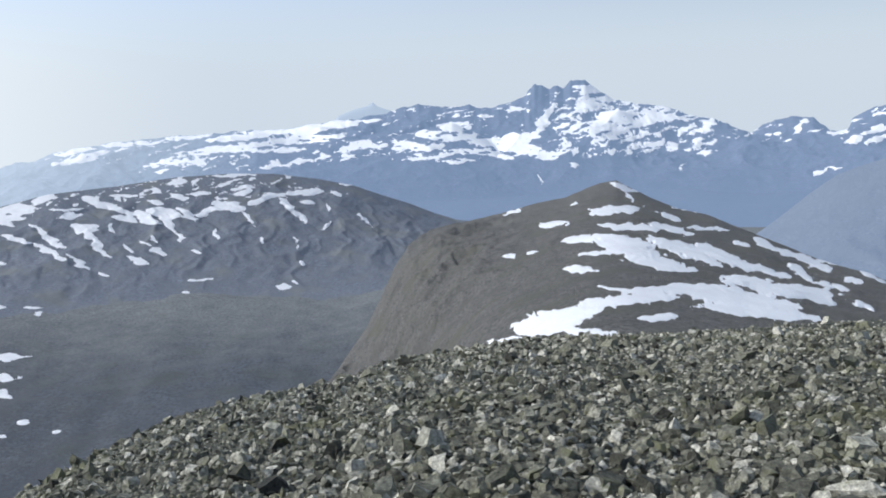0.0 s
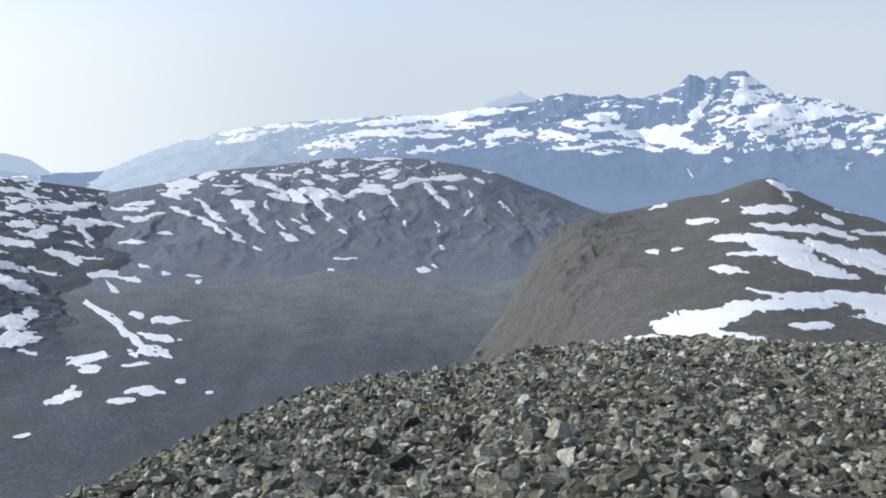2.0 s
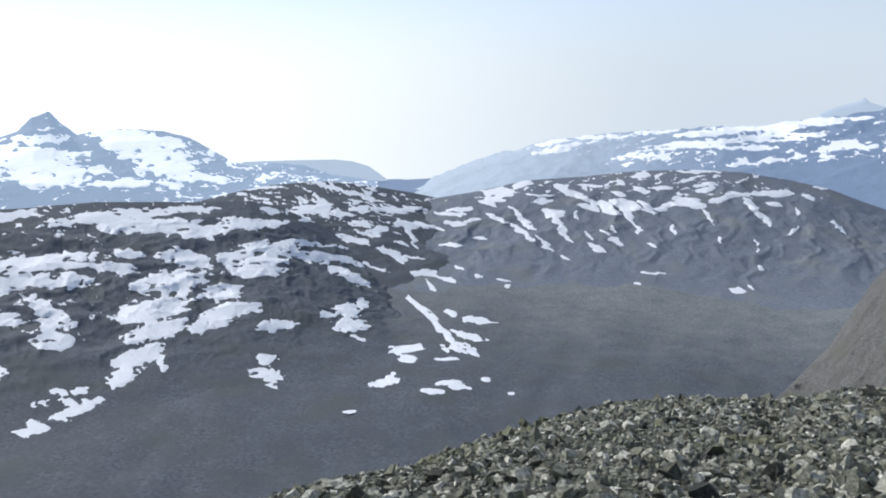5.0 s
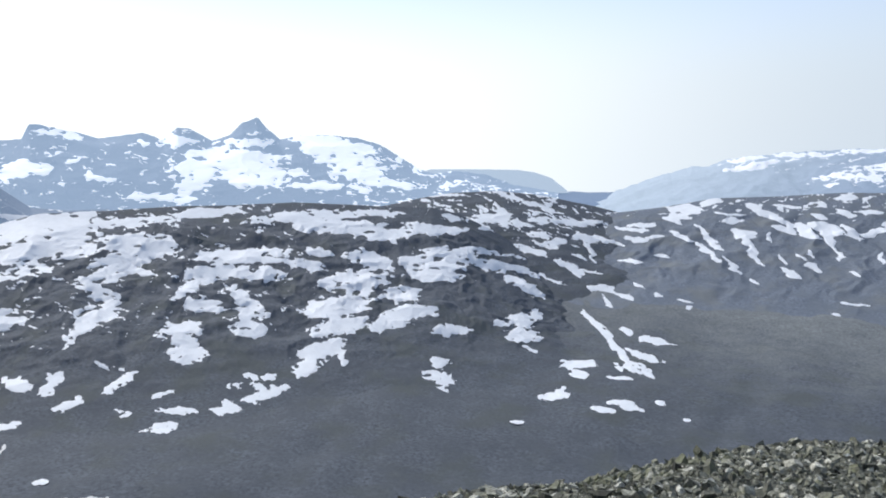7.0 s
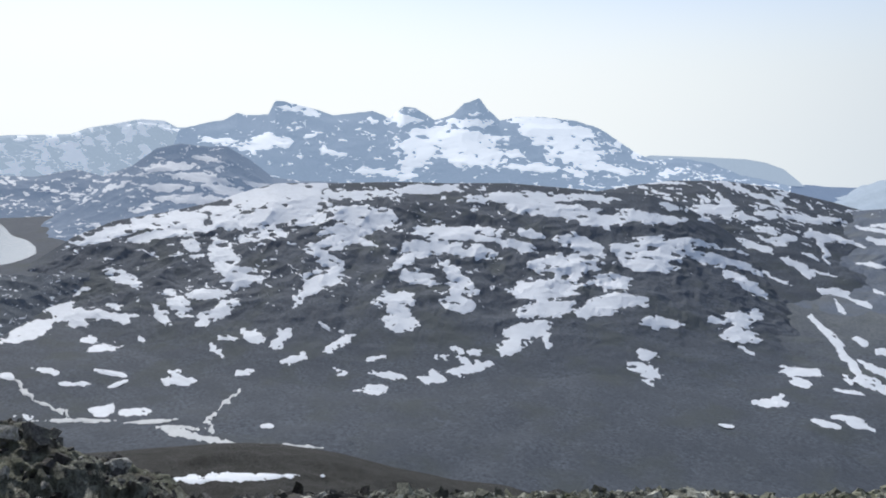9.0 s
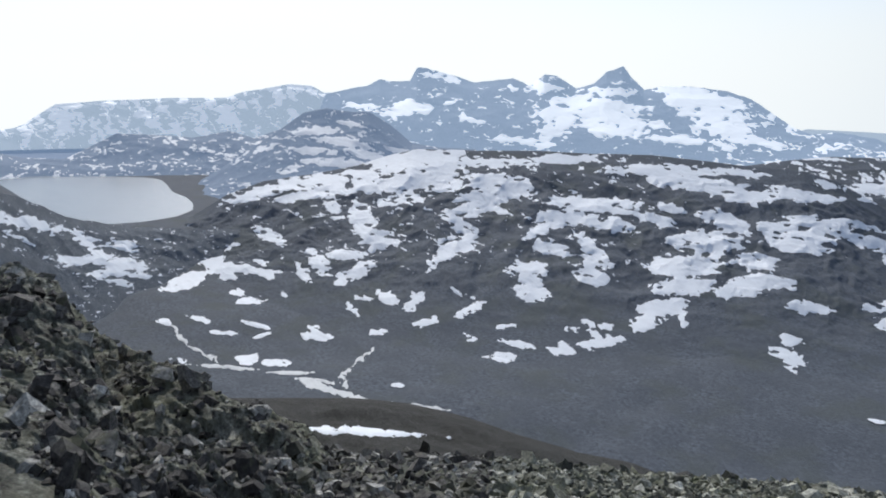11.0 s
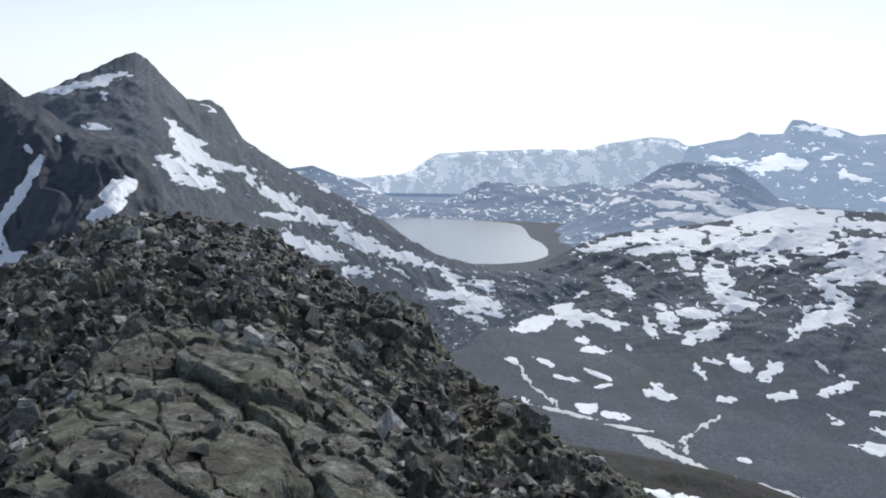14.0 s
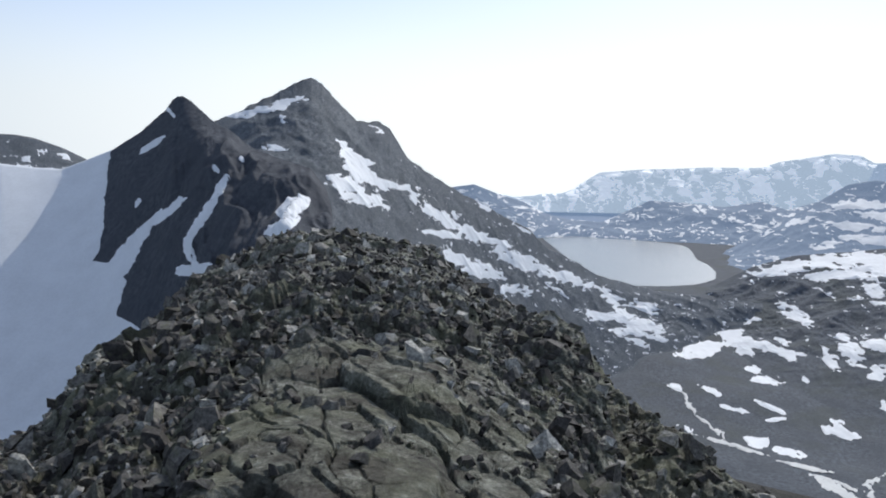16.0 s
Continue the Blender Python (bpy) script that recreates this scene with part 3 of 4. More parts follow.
SADDLE_SNOW += [(36.06, -10.32, 1.14, 0.3, -26), (34.57, -10.54, 0.86, 0.12, -14), (35.41, -9.53, 0.45, 0.13, -34), (34.01, -11.69, 1.08, 0.2, -6), (32.45, -12.14, 1.06, 0.16, -17), (33.54, -12.59, 0.6, 0.14, -39), (39, -9.06, 1.15, 0.22, -17), (40.33, -9.51, 0.82, 0.13, -8), (32.97, -8.48, 0.59, 0.12, -16), (31.81, -7.53, 1.28, 0.17, -2), (31.45, -8.2, 0.95, 0.22, -11), (30.22, -8.02, 0.64, 0.14, 10), (32.01, -9.73, 0.81, 0.15, -2), (31.08, -7.17, 1.21, 0.15, 1), (29.65, -9.34, 0.58, 0.13, -12), (28.78, -6.52, 1.02, 0.23, 14), (28.52, -7.8, 0.96, 0.14, -29), (31.24, -11.44, 0.49, 0.09, -21), (29.96, -12.07, 0.34, 0.11, -17)]
SADDLE_SNOW += [(28.2, -12.35, 0.38, 0.08, -12), (31.94, -14.68, 0.51, 0.11, -16), (29.73, -15.17, 1.29, 0.18, -10), (30.8, -16.29, 1.31, 0.15, -19), (34.03, -14.44, 1.52, 0.15, -46), (32.51, -16.11, 0.92, 0.22, -41), (31.06, -17.21, 1.16, 0.19, -26), (35.24, -17.05, 1.15, 0.22, -3), (35.27, -17.67, 0.89, 0.17, -10), (32.42, -17.9, 0.93, 0.11, -3), (32.56, -17.14, 0.41, 0.13, -40), (37.43, -11.18, 0.94, 0.13, -23)]
KNOLL_SNOW = [(79.43, -4.23, 1.59, 0.3, 2), (77.62, -4.97, 1.99, 0.31, -8), (79.68, -5.6, 1.69, 0.23, -5), (78.61, -6.4, 2.15, 0.3, -4), (77.38, -3.72, 0.94, 0.19, -8), (75.96, -5.88, 1.47, 0.31, -15), (81.56, -6.97, 0.93, 0.19, 12), (83.78, -5.76, 1.49, 0.15, 23), (84.28, -5.47, 0.6, 0.14, 37), (87.07, -4.59, 0.95, 0.14, -4), (89.01, -4.76, 0.96, 0.18, 4), (88.58, -5.35, 0.77, 0.14, 3), (83.53, -4.56, 0.49, 0.15, -17), (73.84, -5.52, 0.78, 0.19, -10)]
GLACIER_SNOW = [(62.26, -2.35, 2.42, 0.4, 27), (62.46, -3.66, 1.86, 0.72, 45), (61.26, -2.05, 1.78, 0.56, 1), (59.05, -1.13, 1.72, 0.32, -4), (59.04, -2.43, 2.46, 0.64, 1), (58.61, -3.83, 2.23, 0.4, -6), (58.42, -3.26, 2.1, 0.48, -1), (63.67, -1.07, 1.12, 0.32, 1), (63.67, -0.68, 0.64, 0.19, -26), (65.87, -0.99, 0.41, 0.19, -26), (52.66, -1.47, 2.77, 0.55, -12), (52.23, -2.55, 2.58, 0.71, -17), (51.01, -3.62, 2.02, 0.54, -18), (50.04, -3.1, 1.2, 0.32, -62), (54.24, -1.68, 0.99, 0.32, -26), (73.17, -2.78, 1.86, 0.31, 4), (73.16, -2.39, 1.39, 0.23, 5), (76.58, -2.48, 1.69, 0.19, 0), (70.79, -0.33, 1.38, 0.2, -9)]
GLACIER_SNOW += [(68.49, -3.28, 1.02, 0.2, -14), (70.05, -2.19, 0.53, 0.11, 14), (65.3, -4.67, 1.47, 0.24, -9), (55.6, -3.33, 0.65, 0.25, 9), (54.17, -4.27, 2.04, 0.24, -2), (52.88, -3.85, 0.91, 0.2, -44), (51.17, -4.61, 0.7, 0.19, -36), (48.04, -4.34, 1.06, 0.23, -19), (67.31, -4.57, 0.96, 0.16, -7)]
PEAK_SNOW = [(113.89, -1.08, 1.32, 0.31, -35), (113.53, -1.67, 1.56, 0.55, -35), (114.26, -3.31, 1.34, 0.55, -22), (113.35, -4.4, 1.36, 0.39, -13), (111.58, -3.35, 1.54, 0.35, -15), (111.82, -4.53, 0.93, 0.31, -53), (113, -2.64, 1.31, 0.56, -31), (109.65, -4.07, 0.86, 0.32, -47), (107.52, -5.7, 1.56, 0.4, -32), (105.72, -6.53, 1.48, 0.48, -38), (103.91, -7.36, 1.44, 0.4, -12), (101.88, -8.7, 1.63, 0.57, -17), (98.79, -9.83, 2.49, 0.37, -16), (105.97, -8.74, 1.41, 0.32, -23), (105.17, -9.47, 1.86, 0.36, -20), (103.94, -9.39, 1.42, 0.24, -31), (102, -10.83, 1.24, 0.32, 0), (107.54, -6.9, 1.25, 0.25, -12), (98.59, -9.72, 0.95, 0.33, -10)]
PEAK_SNOW += [(94.86, -11.63, 1.41, 0.4, -52), (95.47, -12.55, 1.54, 0.32, -4), (92.98, -13.01, 1.61, 0.39, -8), (92.8, -11.79, 1.34, 0.32, -10), (93.8, -13.53, 1.45, 0.24, -3), (93.48, -14.22, 0.89, 0.16, -15), (91.83, -13.88, 0.7, 0.2, -10), (119.84, 1.83, 2.46, 0.26, 13), (118.4, 2.4, 1.35, 0.22, 15), (118.73, 1.19, 0.38, 0.18, -67), (111.93, 0.46, 0.49, 0.16, -35), (119.28, -0.77, 0.72, 0.18, -10), (99, -10.84, 0.85, 0.13, -34), (104.08, -5.03, 0.98, 0.12, -21), (101.05, -6.67, 0.81, 0.12, -26)]
PYRAMID_SNOW = [(128.89, -7.27, 2.17, 0.43, 46), (129.29, -8.2, 1.45, 0.57, 57), (126.91, -5.39, 0.99, 0.3, 37), (122.85, -3.4, 0.93, 0.26, 63), (124.24, -5.62, 2.25, 0.31, 56), (125.09, -8.02, 1.13, 0.29, -72), (125.04, -9.19, 1.12, 0.38, -3), (123.23, -2.18, 0.36, 0.19, -52), (121.44, -1.56, 0.22, 0.16, -58), (126.35, -5.08, 1.64, 0.19, 39), (124.28, -9.03, 0.72, 0.31, 25), (127.32, -0.59, 0.99, 0.17, 36), (125.97, 1.58, 0.35, 0.15, -66), (128.39, -4.45, 0.36, 0.14, 62), (117.96, -4.95, 1.22, 0.56, 26), (118.78, -6.24, 1.35, 0.47, 26)]


# ---- terrain functions ----
def snow_patches(az, el, pts, mask, material, lift, label, group, biggest=12, owner_thing=None):
    """Cuts the surface along mask = 0 and lays snow on what lies inside, each large patch a thing of its own."""
    n, m = mask.shape
    idx = np.arange(n * m).reshape(n, m)
    q = np.concatenate([np.stack([idx[:-1, :-1], idx[1:, :-1], idx[1:, 1:]], -1).reshape(-1, 3),
                        np.stack([idx[:-1, :-1], idx[1:, 1:], idx[:-1, 1:]], -1).reshape(-1, 3)])
    f = mask.ravel()
    s = f[q] > 0
    k = s.sum(1)
    # snow levels the hollows under it
    pts = pts.copy()
    z, reach = pts[..., 2], 5
    for axis in (0, 1):
        pad = [(reach, reach) if a == axis else (0, 0) for a in (0, 1)]
        c = np.cumsum(np.pad(np.pad(z, pad, mode="edge"), [(1, 0) if a == axis else (0, 0) for a in (0, 1)]), axis)
        z = (np.take(c, np.arange(2 * reach + 1, c.shape[axis]), axis) - np.take(c, np.arange(0, c.shape[axis] - 2 * reach - 1), axis)) / (2 * reach + 1)
    pts[..., 2] += np.clip(mask * 4, 0, 1) * np.maximum(z + 0.25 * np.abs(z - pts[..., 2]) - pts[..., 2], 0)
    P = pts.reshape(-1, 3)
    full = q[k == 3]
    edges, tris = [], [full]
    base = n * m

    def cut(a, b):
        edges.append(np.stack([np.minimum(a, b), np.maximum(a, b)], 1))
        start = base + sum(len(e) for e in edges[:-1])
        return np.arange(start, start + len(a))

    one, two = q[k == 1], q[k == 2]
    if len(one):
        t = np.take_along_axis(one, (np.argmax(f[one] > 0, 1)[:, None] + np.arange(3)) % 3, 1)
        tris.append(np.stack([t[:, 0], cut(t[:, 0], t[:, 1]), cut(t[:, 0], t[:, 2])], 1))
    if len(two):
        t = np.take_along_axis(two, (np.argmax(f[two] <= 0, 1)[:, None] + np.arange(3)) % 3, 1)
        ab, ac = cut(t[:, 0], t[:, 1]), cut(t[:, 0], t[:, 2])
        tris += [np.stack([ab, t[:, 1], t[:, 2]], 1), np.stack([ab, t[:, 2], ac], 1)]
    if not edges and not len(full):
        return
    tris = np.concatenate(tris)
    V, up = P.copy(), np.clip(f * 3, 0, 1) * lift
    if edges:
        e = np.concatenate(edges)
        w = (f[e[:, 0]] / (f[e[:, 0]] - f[e[:, 1]]))[:, None]
        V = np.concatenate([V, P[e[:, 0]] * (1 - w) + P[e[:, 1]] * w])
        key, inv = np.unique(e[:, 0].astype(np.int64) * base + e[:, 1], return_inverse=True)
        first = np.zeros(len(key), np.int64)
        first[inv] = np.arange(len(e))
        ids = np.concatenate([np.arange(base), base + first[inv]])
        tris = ids[tris]
        up = np.concatenate([up, np.zeros(len(e))])
    V[:, 2] += up + lift * 0.12
    lab = np.arange(len(V))
    while True:
        low = lab[tris].min(1)
        nxt = lab.copy()
        for c in range(3):
            np.minimum.at(nxt, tris[:, c], low)
        nxt = nxt[nxt]
        if (nxt == lab).all():
            break
        lab = nxt
    owner = lab[tris[:, 0]]
    A, B, C = (V[tris[:, c]] for c in range(3))
    d = np.linalg.norm(A, axis=1)
    area = np.linalg.norm(np.cross(B - A, C - A), axis=1) / d ** 2
    names, inv = np.unique(owner, return_inverse=True)
    size = np.bincount(inv, area)
    order = np.argsort(-size)
    own = order[:biggest]
    own = own[size[own] > 2e-5]
    for o in list(own) + [-1]:
        pick = tris[~np.isin(inv, own)] if o < 0 else tris[inv == o]
        if not len(pick):
            continue
        used, loc = np.unique(pick, return_inverse=True)
        nm = "residual_snow" if o < 0 else "snow_patch"
        ob = new(nm, mesh_from(nm, V[used], loc.reshape(-1, 3), material))
        if owner_thing is not None:
            ob.parent = owner_thing
            tagged(ob, ("small remnants of " if o < 0 else "patch of ") + label, kind="stuff" if o < 0 else "")
        elif o < 0:
            tagged(ob, "scattered small remnants of " + label, "snow", kind="stuff")
        else:
            tagged(ob, "patch of " + label, "snow patch", group=group)


def mountain(name, label, category, crest, crest_r, foot_r, foot_z, material, step=0.105, rows=125, power=1.0, rough=8.0, size=120.0,
             gully=0.0, back=0.25, cover=None, spots=(), snow_mat=None, lift=0.35, kind="", jag=0.0, biggest=12, sub="", seed=0, bare=(), calm=None, ease=2.5, sharp=5.0, fray=0.8, grow=0.06, holes=9.0):
    a0, a1 = min(a for a, _ in crest), max(a for a, _ in crest)
    az1 = np.arange(a0, a1 + step, step)
    cel, cr = keyed(az1, crest), keyed(az1, crest_r)
    fr, fz = keyed(az1, foot_r), keyed(az1, foot_z)
    if jag:
        cel = cel + jag * ridged(np.stack([az1 * 1.3, az1 * 0 + seed, az1 * 0], -1), 4) * (1 if calm is None else calm(az1))
    k2 = np.exp(-0.5 * (np.arange(-4 * ease, 4 * ease + step, step) / ease) ** 2)

    def soften(v):
        return np.convolve(np.pad(v, len(k2) // 2, mode="edge"), k2 / k2.sum(), "valid")[:len(v)]

    cr, fr, fz = soften(cr), soften(fr), soften(fz)
    cz = EYE + cr * np.tan(np.radians(cel))
    nb = max(6, rows // 8)
    k = max(0.05, math.log(float(np.median(cr / fr))))
    u = np.concatenate([np.expm1(k * np.linspace(0, 1, rows)) / math.expm1(k), 1 + np.linspace(0, 1, nb + 1)[1:]])
    U = np.minimum(u, 1)[None, :]
    Bk = np.maximum(u - 1, 0)[None, :]
    R = fr[:, None] + (cr - fr)[:, None] * U + Bk * cr[:, None] * back
    soft = soften(cz)
    Z = fz[:, None] + (soft - fz)[:, None] * U ** power + (cz - soft)[:, None] * U ** sharp
    AZ = np.repeat(az1[:, None], len(u), 1)
    P = polar(AZ, R, Z)
    q = np.stack([P[..., 0] / size, P[..., 1] / size, P[..., 2] / size * 0.6 + seed], -1)
    win = np.minimum(ss(0, 0.5, U), 1 - 0.93 * ss(0.8, 1.0, U)) * np.ones_like(Z)
    if calm is not None:
        win = win * calm(AZ)
    Z = Z + rough * win * ridged(q, 5, 0.5, seed)
    if gully:
        g = np.stack([AZ * 0.5 + 0.9 * fbm(q * 2, 3, 0.5, seed + 9), (R + Z) / size * 0.5, AZ * 0 + seed + 5], -1)
        Z = Z + gully * win * ridged(g, 4, 0.5, seed + 3)
    Z = Z - (Bk ** 1.3) * cr[:, None] * back * 0.65
    P = polar(AZ, R, Z)
    ob = tagged(new(name, mesh_from(name, P, grid_quads(*Z.shape), material)), label, category, kind=kind)
    if cover is not None or len(spots):
        EL = np.degrees(np.arctan2(Z - EYE, R))
        wob = np.stack([AZ * 1.3, EL * 2.6, AZ * 0 + seed], -1)
        EL2 = EL + 0.42 * fray * fbm(wob * 1.3, 4, 0.55, seed + 20)
        AZ2 = AZ + 0.95 * fray * fbm(wob * 1.3 + 40, 4, 0.55, seed + 21)
        mask = np.full_like(Z, -1.0)
        if cover is not None:
            mask = cover(AZ2, EL2, np.repeat(U, len(az1), 0), P)
        if len(spots):
            mask = np.maximum(mask, blobs(AZ2, EL2, spots) + grow + 0.85 * fray * fbm(wob * 1.8, 3, 0.5, seed + 22))
        mask = np.minimum(mask, holes - fbm(wob * (1.1, 1.5, 1) + 7, 3, 0.5, seed + 24))
        if len(bare):
            mask = np.minimum(mask, -blobs(AZ2, EL2, bare) - 0.4 * fbm(wob * 2, 4, 0.55, seed + 23))
        snow_patches(AZ, EL, P, mask, snow_mat or MAT_SNOW, lift, sub or "old snow on the mountain", name + " snow", biggest, ob)
    return ob


def speckle(az, el, wide, high, lean, level, seed, soft=0.6):
    """Noise patches, longer along the lean, above 0 where snow lies."""
    c, s = math.cos(radians(lean)), math.sin(radians(lean))
    da = -az
    u, v = da * c + el * s, -da * s + el * c
    return fbm(np.stack([u / wide, v / high, az * 0 + seed], -1), 4, 0.55, seed) - level


# ---- ground: one sheet from under the camera to the horizon ----
EDGE_EL = [(-60, -16), (-42, -16), (-29.92, -14.98), (-22.51, -16.12), (-16.89, -16.96), (-8.84, -17.21), (-4.66, -17.49), (-0.41, -18), (4.71, -18.58), (8.15, -19.73), (16.42, -20.43), (20.39, -20.99), (24.26, -21.97), (35.3, -25.02), (39.69, -25.42), (43.58, -25.83), (46.58, -26.27), (55.42, -27.21), (76.84, -26.45), (82.67, -25.26), (83.24, -24.63), (86.18, -23.63), (88.19, -22.03), (89.77, -21.15), (92.5, -20.27), (93.62, -19.6), (94.65, -17.6), (95.69, -16.37), (96.68, -14.78), (97.34, -13.97), (100.34, -12.24), (104.1, -10.3), (106.04, -9.25), (107.92, -7.82), (112.35, -6.71), (115.89, -6.51), (118, -6.57), (119.59, -7.22), (121.96, -8.33), (124.68, -9.59), (128.16, -12.83), (129.99, -13.24), (131.84, -14.73), (132.96, -16.05), (134.11, -18.05), (137.54, -19.59), (160, -34), (200, -20), (300, -16)]
EDGE_R = [(-60, 30), (-42, 30), (-30, 34), (0, 28), (20, 20), (30, 15), (45, 14), (60, 13), (75, 14), (84, 12), (90, 14), (96, 20), (103, 28), (114, 36), (121, 28), (127, 20), (134, 12), (150, 9), (220, 14), (300, 30)]


EDGE_R_FINE, EDGE_EL_FINE = eased(EDGE_R, 3.0), eased([(a, e - 0.4 - (0.35 if a > 74 else 0)) for a, e in EDGE_EL], 0.6)


def ground_z(az, r, fine=True):
    re, ee = np.interp(az, *EDGE_R_FINE), np.interp(az, *EDGE_EL_FINE)
    b = EYE / re ** 2
    a = -np.tan(np.radians(ee)) - 2 * EYE / re
    lim = 0.72
    rl = np.maximum((lim - a) / (2 * b), 1.0)
    near = np.where(r < rl, -a * r - b * r * r, -a * rl - b * rl * rl - lim * (r - rl))
    p = polar(az, r, 0 * r)
    crag = ss(78, 92, az) * (1 - ss(150, 170, az)) * (1 - ss(60, 140, r))
    near = near + (1 - crag) * ss(3, 40, r) * np.minimum(r * 0.02, 6) * ridged(p / 14.0, 4, 0.5, 31)
    h = 0.24 * fbm(p / 2.4, 4, 0.5, 33) + 0.45 * fbm(p / 7.0, 3, 0.5, 34)
    step = 0.34
    h = h + 0.55 * (np.round(h / step) * step - h)
    near = near + crag * ss(1.2, 5.0, r) * (0.45 + 0.55 * ss(5, 20, r)) * h
    shelf = ss(1650, 2100, r) * ss(80, 88, az) * (1 - ss(114, 122, az))
    floor = -455 + 16 * fbm(p / 260.0, 5, 0.5, 8) + 4 * ridged(p / 60.0, 4, 0.5, 9) + 40 * ss(2200, 4800, r)
    floor = floor + (-416 - floor) * shelf
    return np.maximum(near, floor)


def bare_slab(az, r):
    """1 where smooth bedrock shows on the crest, 0 where loose rubble hides it."""
    p = polar(az, r, 0 * r)
    return 1 - ss(0.7, 1.0, np.hypot((az - 111) / 18, (r - 3.0) / 5.4) + 0.45 * fbm(p / 1.6, 3, 0.5, 67))


def ridge_z(az, r):
    """The rocky crest: cracked slabs near the viewpoint, ledges and broken blocks beyond."""
    p = polar(az, r, 0 * r)
    bare = bare_slab(az, r)
    w = p[..., :2] + 0.35 * np.stack([fbm((p + 5 * j) / 1.3, 3, 0.5, 61 + j) for j in (0, 7)], -1)
    w = w @ np.array([[0.8, -0.6], [0.6, 0.8]])
    gap, rnd, tilt = cells(w / (1.7, 0.7), 301)
    gap2, rnd2, tilt2 = cells(w / (0.55, 0.26), 311)
    gap3, rnd3, tilt3 = cells(w / (0.19, 0.12), 321)
    slabs = 0.06 * rnd + 0.13 * tilt - 0.08 * (1 - ss(0, 0.06, gap)) + 0.02 * rnd2 + 0.04 * tilt2 - 0.03 * (1 - ss(0, 0.09, gap2)) + 0.02 * fbm(p / 0.3, 4, 0.6, 69)
    broken = 0.06 * rnd + 0.08 * tilt + 0.06 * rnd2 + 0.09 * tilt2 - 0.05 * (1 - ss(0, 0.12, gap2)) + 0.035 * rnd3 + 0.05 * tilt3
    z = ground_z(az, r)
    # ledges down the flank over the valley
    rise = 1.5
    q = (z + 0.9 * fbm(p / 4.5, 4, 0.55, 72)) / rise
    ledge = rise * (np.floor(q) + ss(0.72, 0.98, q - np.floor(q))) - rise * q + 0.35
    flank = ss(105, 99, az) * ss(6.5, 9, r) * (1 - ss(16, 22, r))
    fade = ss(78, 81, az) * (1 - ss(146, 149, az)) * ss(1.0, 2.6, r) * (1 - ss(45, 58, r))
    far = 1 - 0.55 * ss(8, 18, r)
    return z + fade * (bare * slabs + (1 - bare) * broken * far + 0.9 * flank * ledge) - 0.12 * (1 - fade)


def build_ridge():
    AZ, R = np.meshgrid(np.arange(77, 150, 0.24), np.geomspace(1.2, 58, 540), indexing="ij")
    Z = ridge_z(AZ, R)
    tagged(new("rocky_crest", mesh_from("rocky_crest", polar(AZ, R, Z), grid_quads(*Z.shape), MAT_SLAB, False)),
           "dark fractured bedrock crest with lichen and cracks", "rock ridge", kind="structure")


build_ridge()


def build_ground():
    az = np.concatenate([np.arange(-45, 155, 0.5), np.arange(155, 315.1, 1.25)])
    r = np.concatenate([[0.0], np.geomspace(0.6, 90, 150), np.geomspace(94, 4900, 140)])
    AZ, R = np.meshgrid(az, r, indexing="ij")
    Z = ground_z(AZ, R) - 0.7 * ss(77.5, 79.5, AZ) * (1 - ss(146, 149, AZ)) * (1 - ss(50, 57, R)) * ss(0.9, 2.2, R)
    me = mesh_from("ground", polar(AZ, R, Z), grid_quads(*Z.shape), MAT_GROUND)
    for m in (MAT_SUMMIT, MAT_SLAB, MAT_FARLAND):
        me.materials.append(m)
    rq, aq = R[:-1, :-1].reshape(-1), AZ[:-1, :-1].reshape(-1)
    # far ground takes the material that emits painted haze
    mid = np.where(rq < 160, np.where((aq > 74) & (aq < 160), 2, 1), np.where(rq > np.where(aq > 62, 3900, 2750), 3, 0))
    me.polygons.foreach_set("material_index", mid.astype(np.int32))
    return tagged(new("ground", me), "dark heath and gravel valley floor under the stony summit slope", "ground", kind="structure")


build_ground()


def valley_snow(a0, a1, r0, r1, spots, material, label, seed, lift=0.3, sway=0.2, ragged=0.5):
    az, r = np.arange(a0, a1, 0.08), np.geomspace(r0, r1, 180)
    AZ, R = np.meshgrid(az, r, indexing="ij")
    Z = ground_z(AZ, R)
    EL = np.degrees(np.arctan2(Z - EYE, R))
    wob = np.stack([AZ * 1.7, EL * 1.7, AZ * 0 + seed], -1)
    A2, E2 = AZ + sway * fbm(wob, 4, 0.6, seed), EL + 0.1 * fbm(wob + 30, 4, 0.6, seed)
    mask = blobs(A2, E2, spots) + ragged * fbm(wob * 1.6, 3, 0.5, seed + 2)
    snow_patches(AZ, EL, polar(AZ, R, Z), mask, material, lift, label, "valley snow patches", 20)


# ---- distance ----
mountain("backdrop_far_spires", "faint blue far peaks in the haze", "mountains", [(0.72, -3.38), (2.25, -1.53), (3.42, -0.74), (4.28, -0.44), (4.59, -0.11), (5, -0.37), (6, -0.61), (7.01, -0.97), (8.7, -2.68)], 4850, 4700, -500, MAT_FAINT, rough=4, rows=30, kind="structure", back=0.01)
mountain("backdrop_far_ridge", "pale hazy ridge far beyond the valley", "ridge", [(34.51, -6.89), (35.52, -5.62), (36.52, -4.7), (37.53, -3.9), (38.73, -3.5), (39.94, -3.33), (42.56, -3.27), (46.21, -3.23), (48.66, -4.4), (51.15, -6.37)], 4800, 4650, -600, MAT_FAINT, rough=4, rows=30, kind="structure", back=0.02)


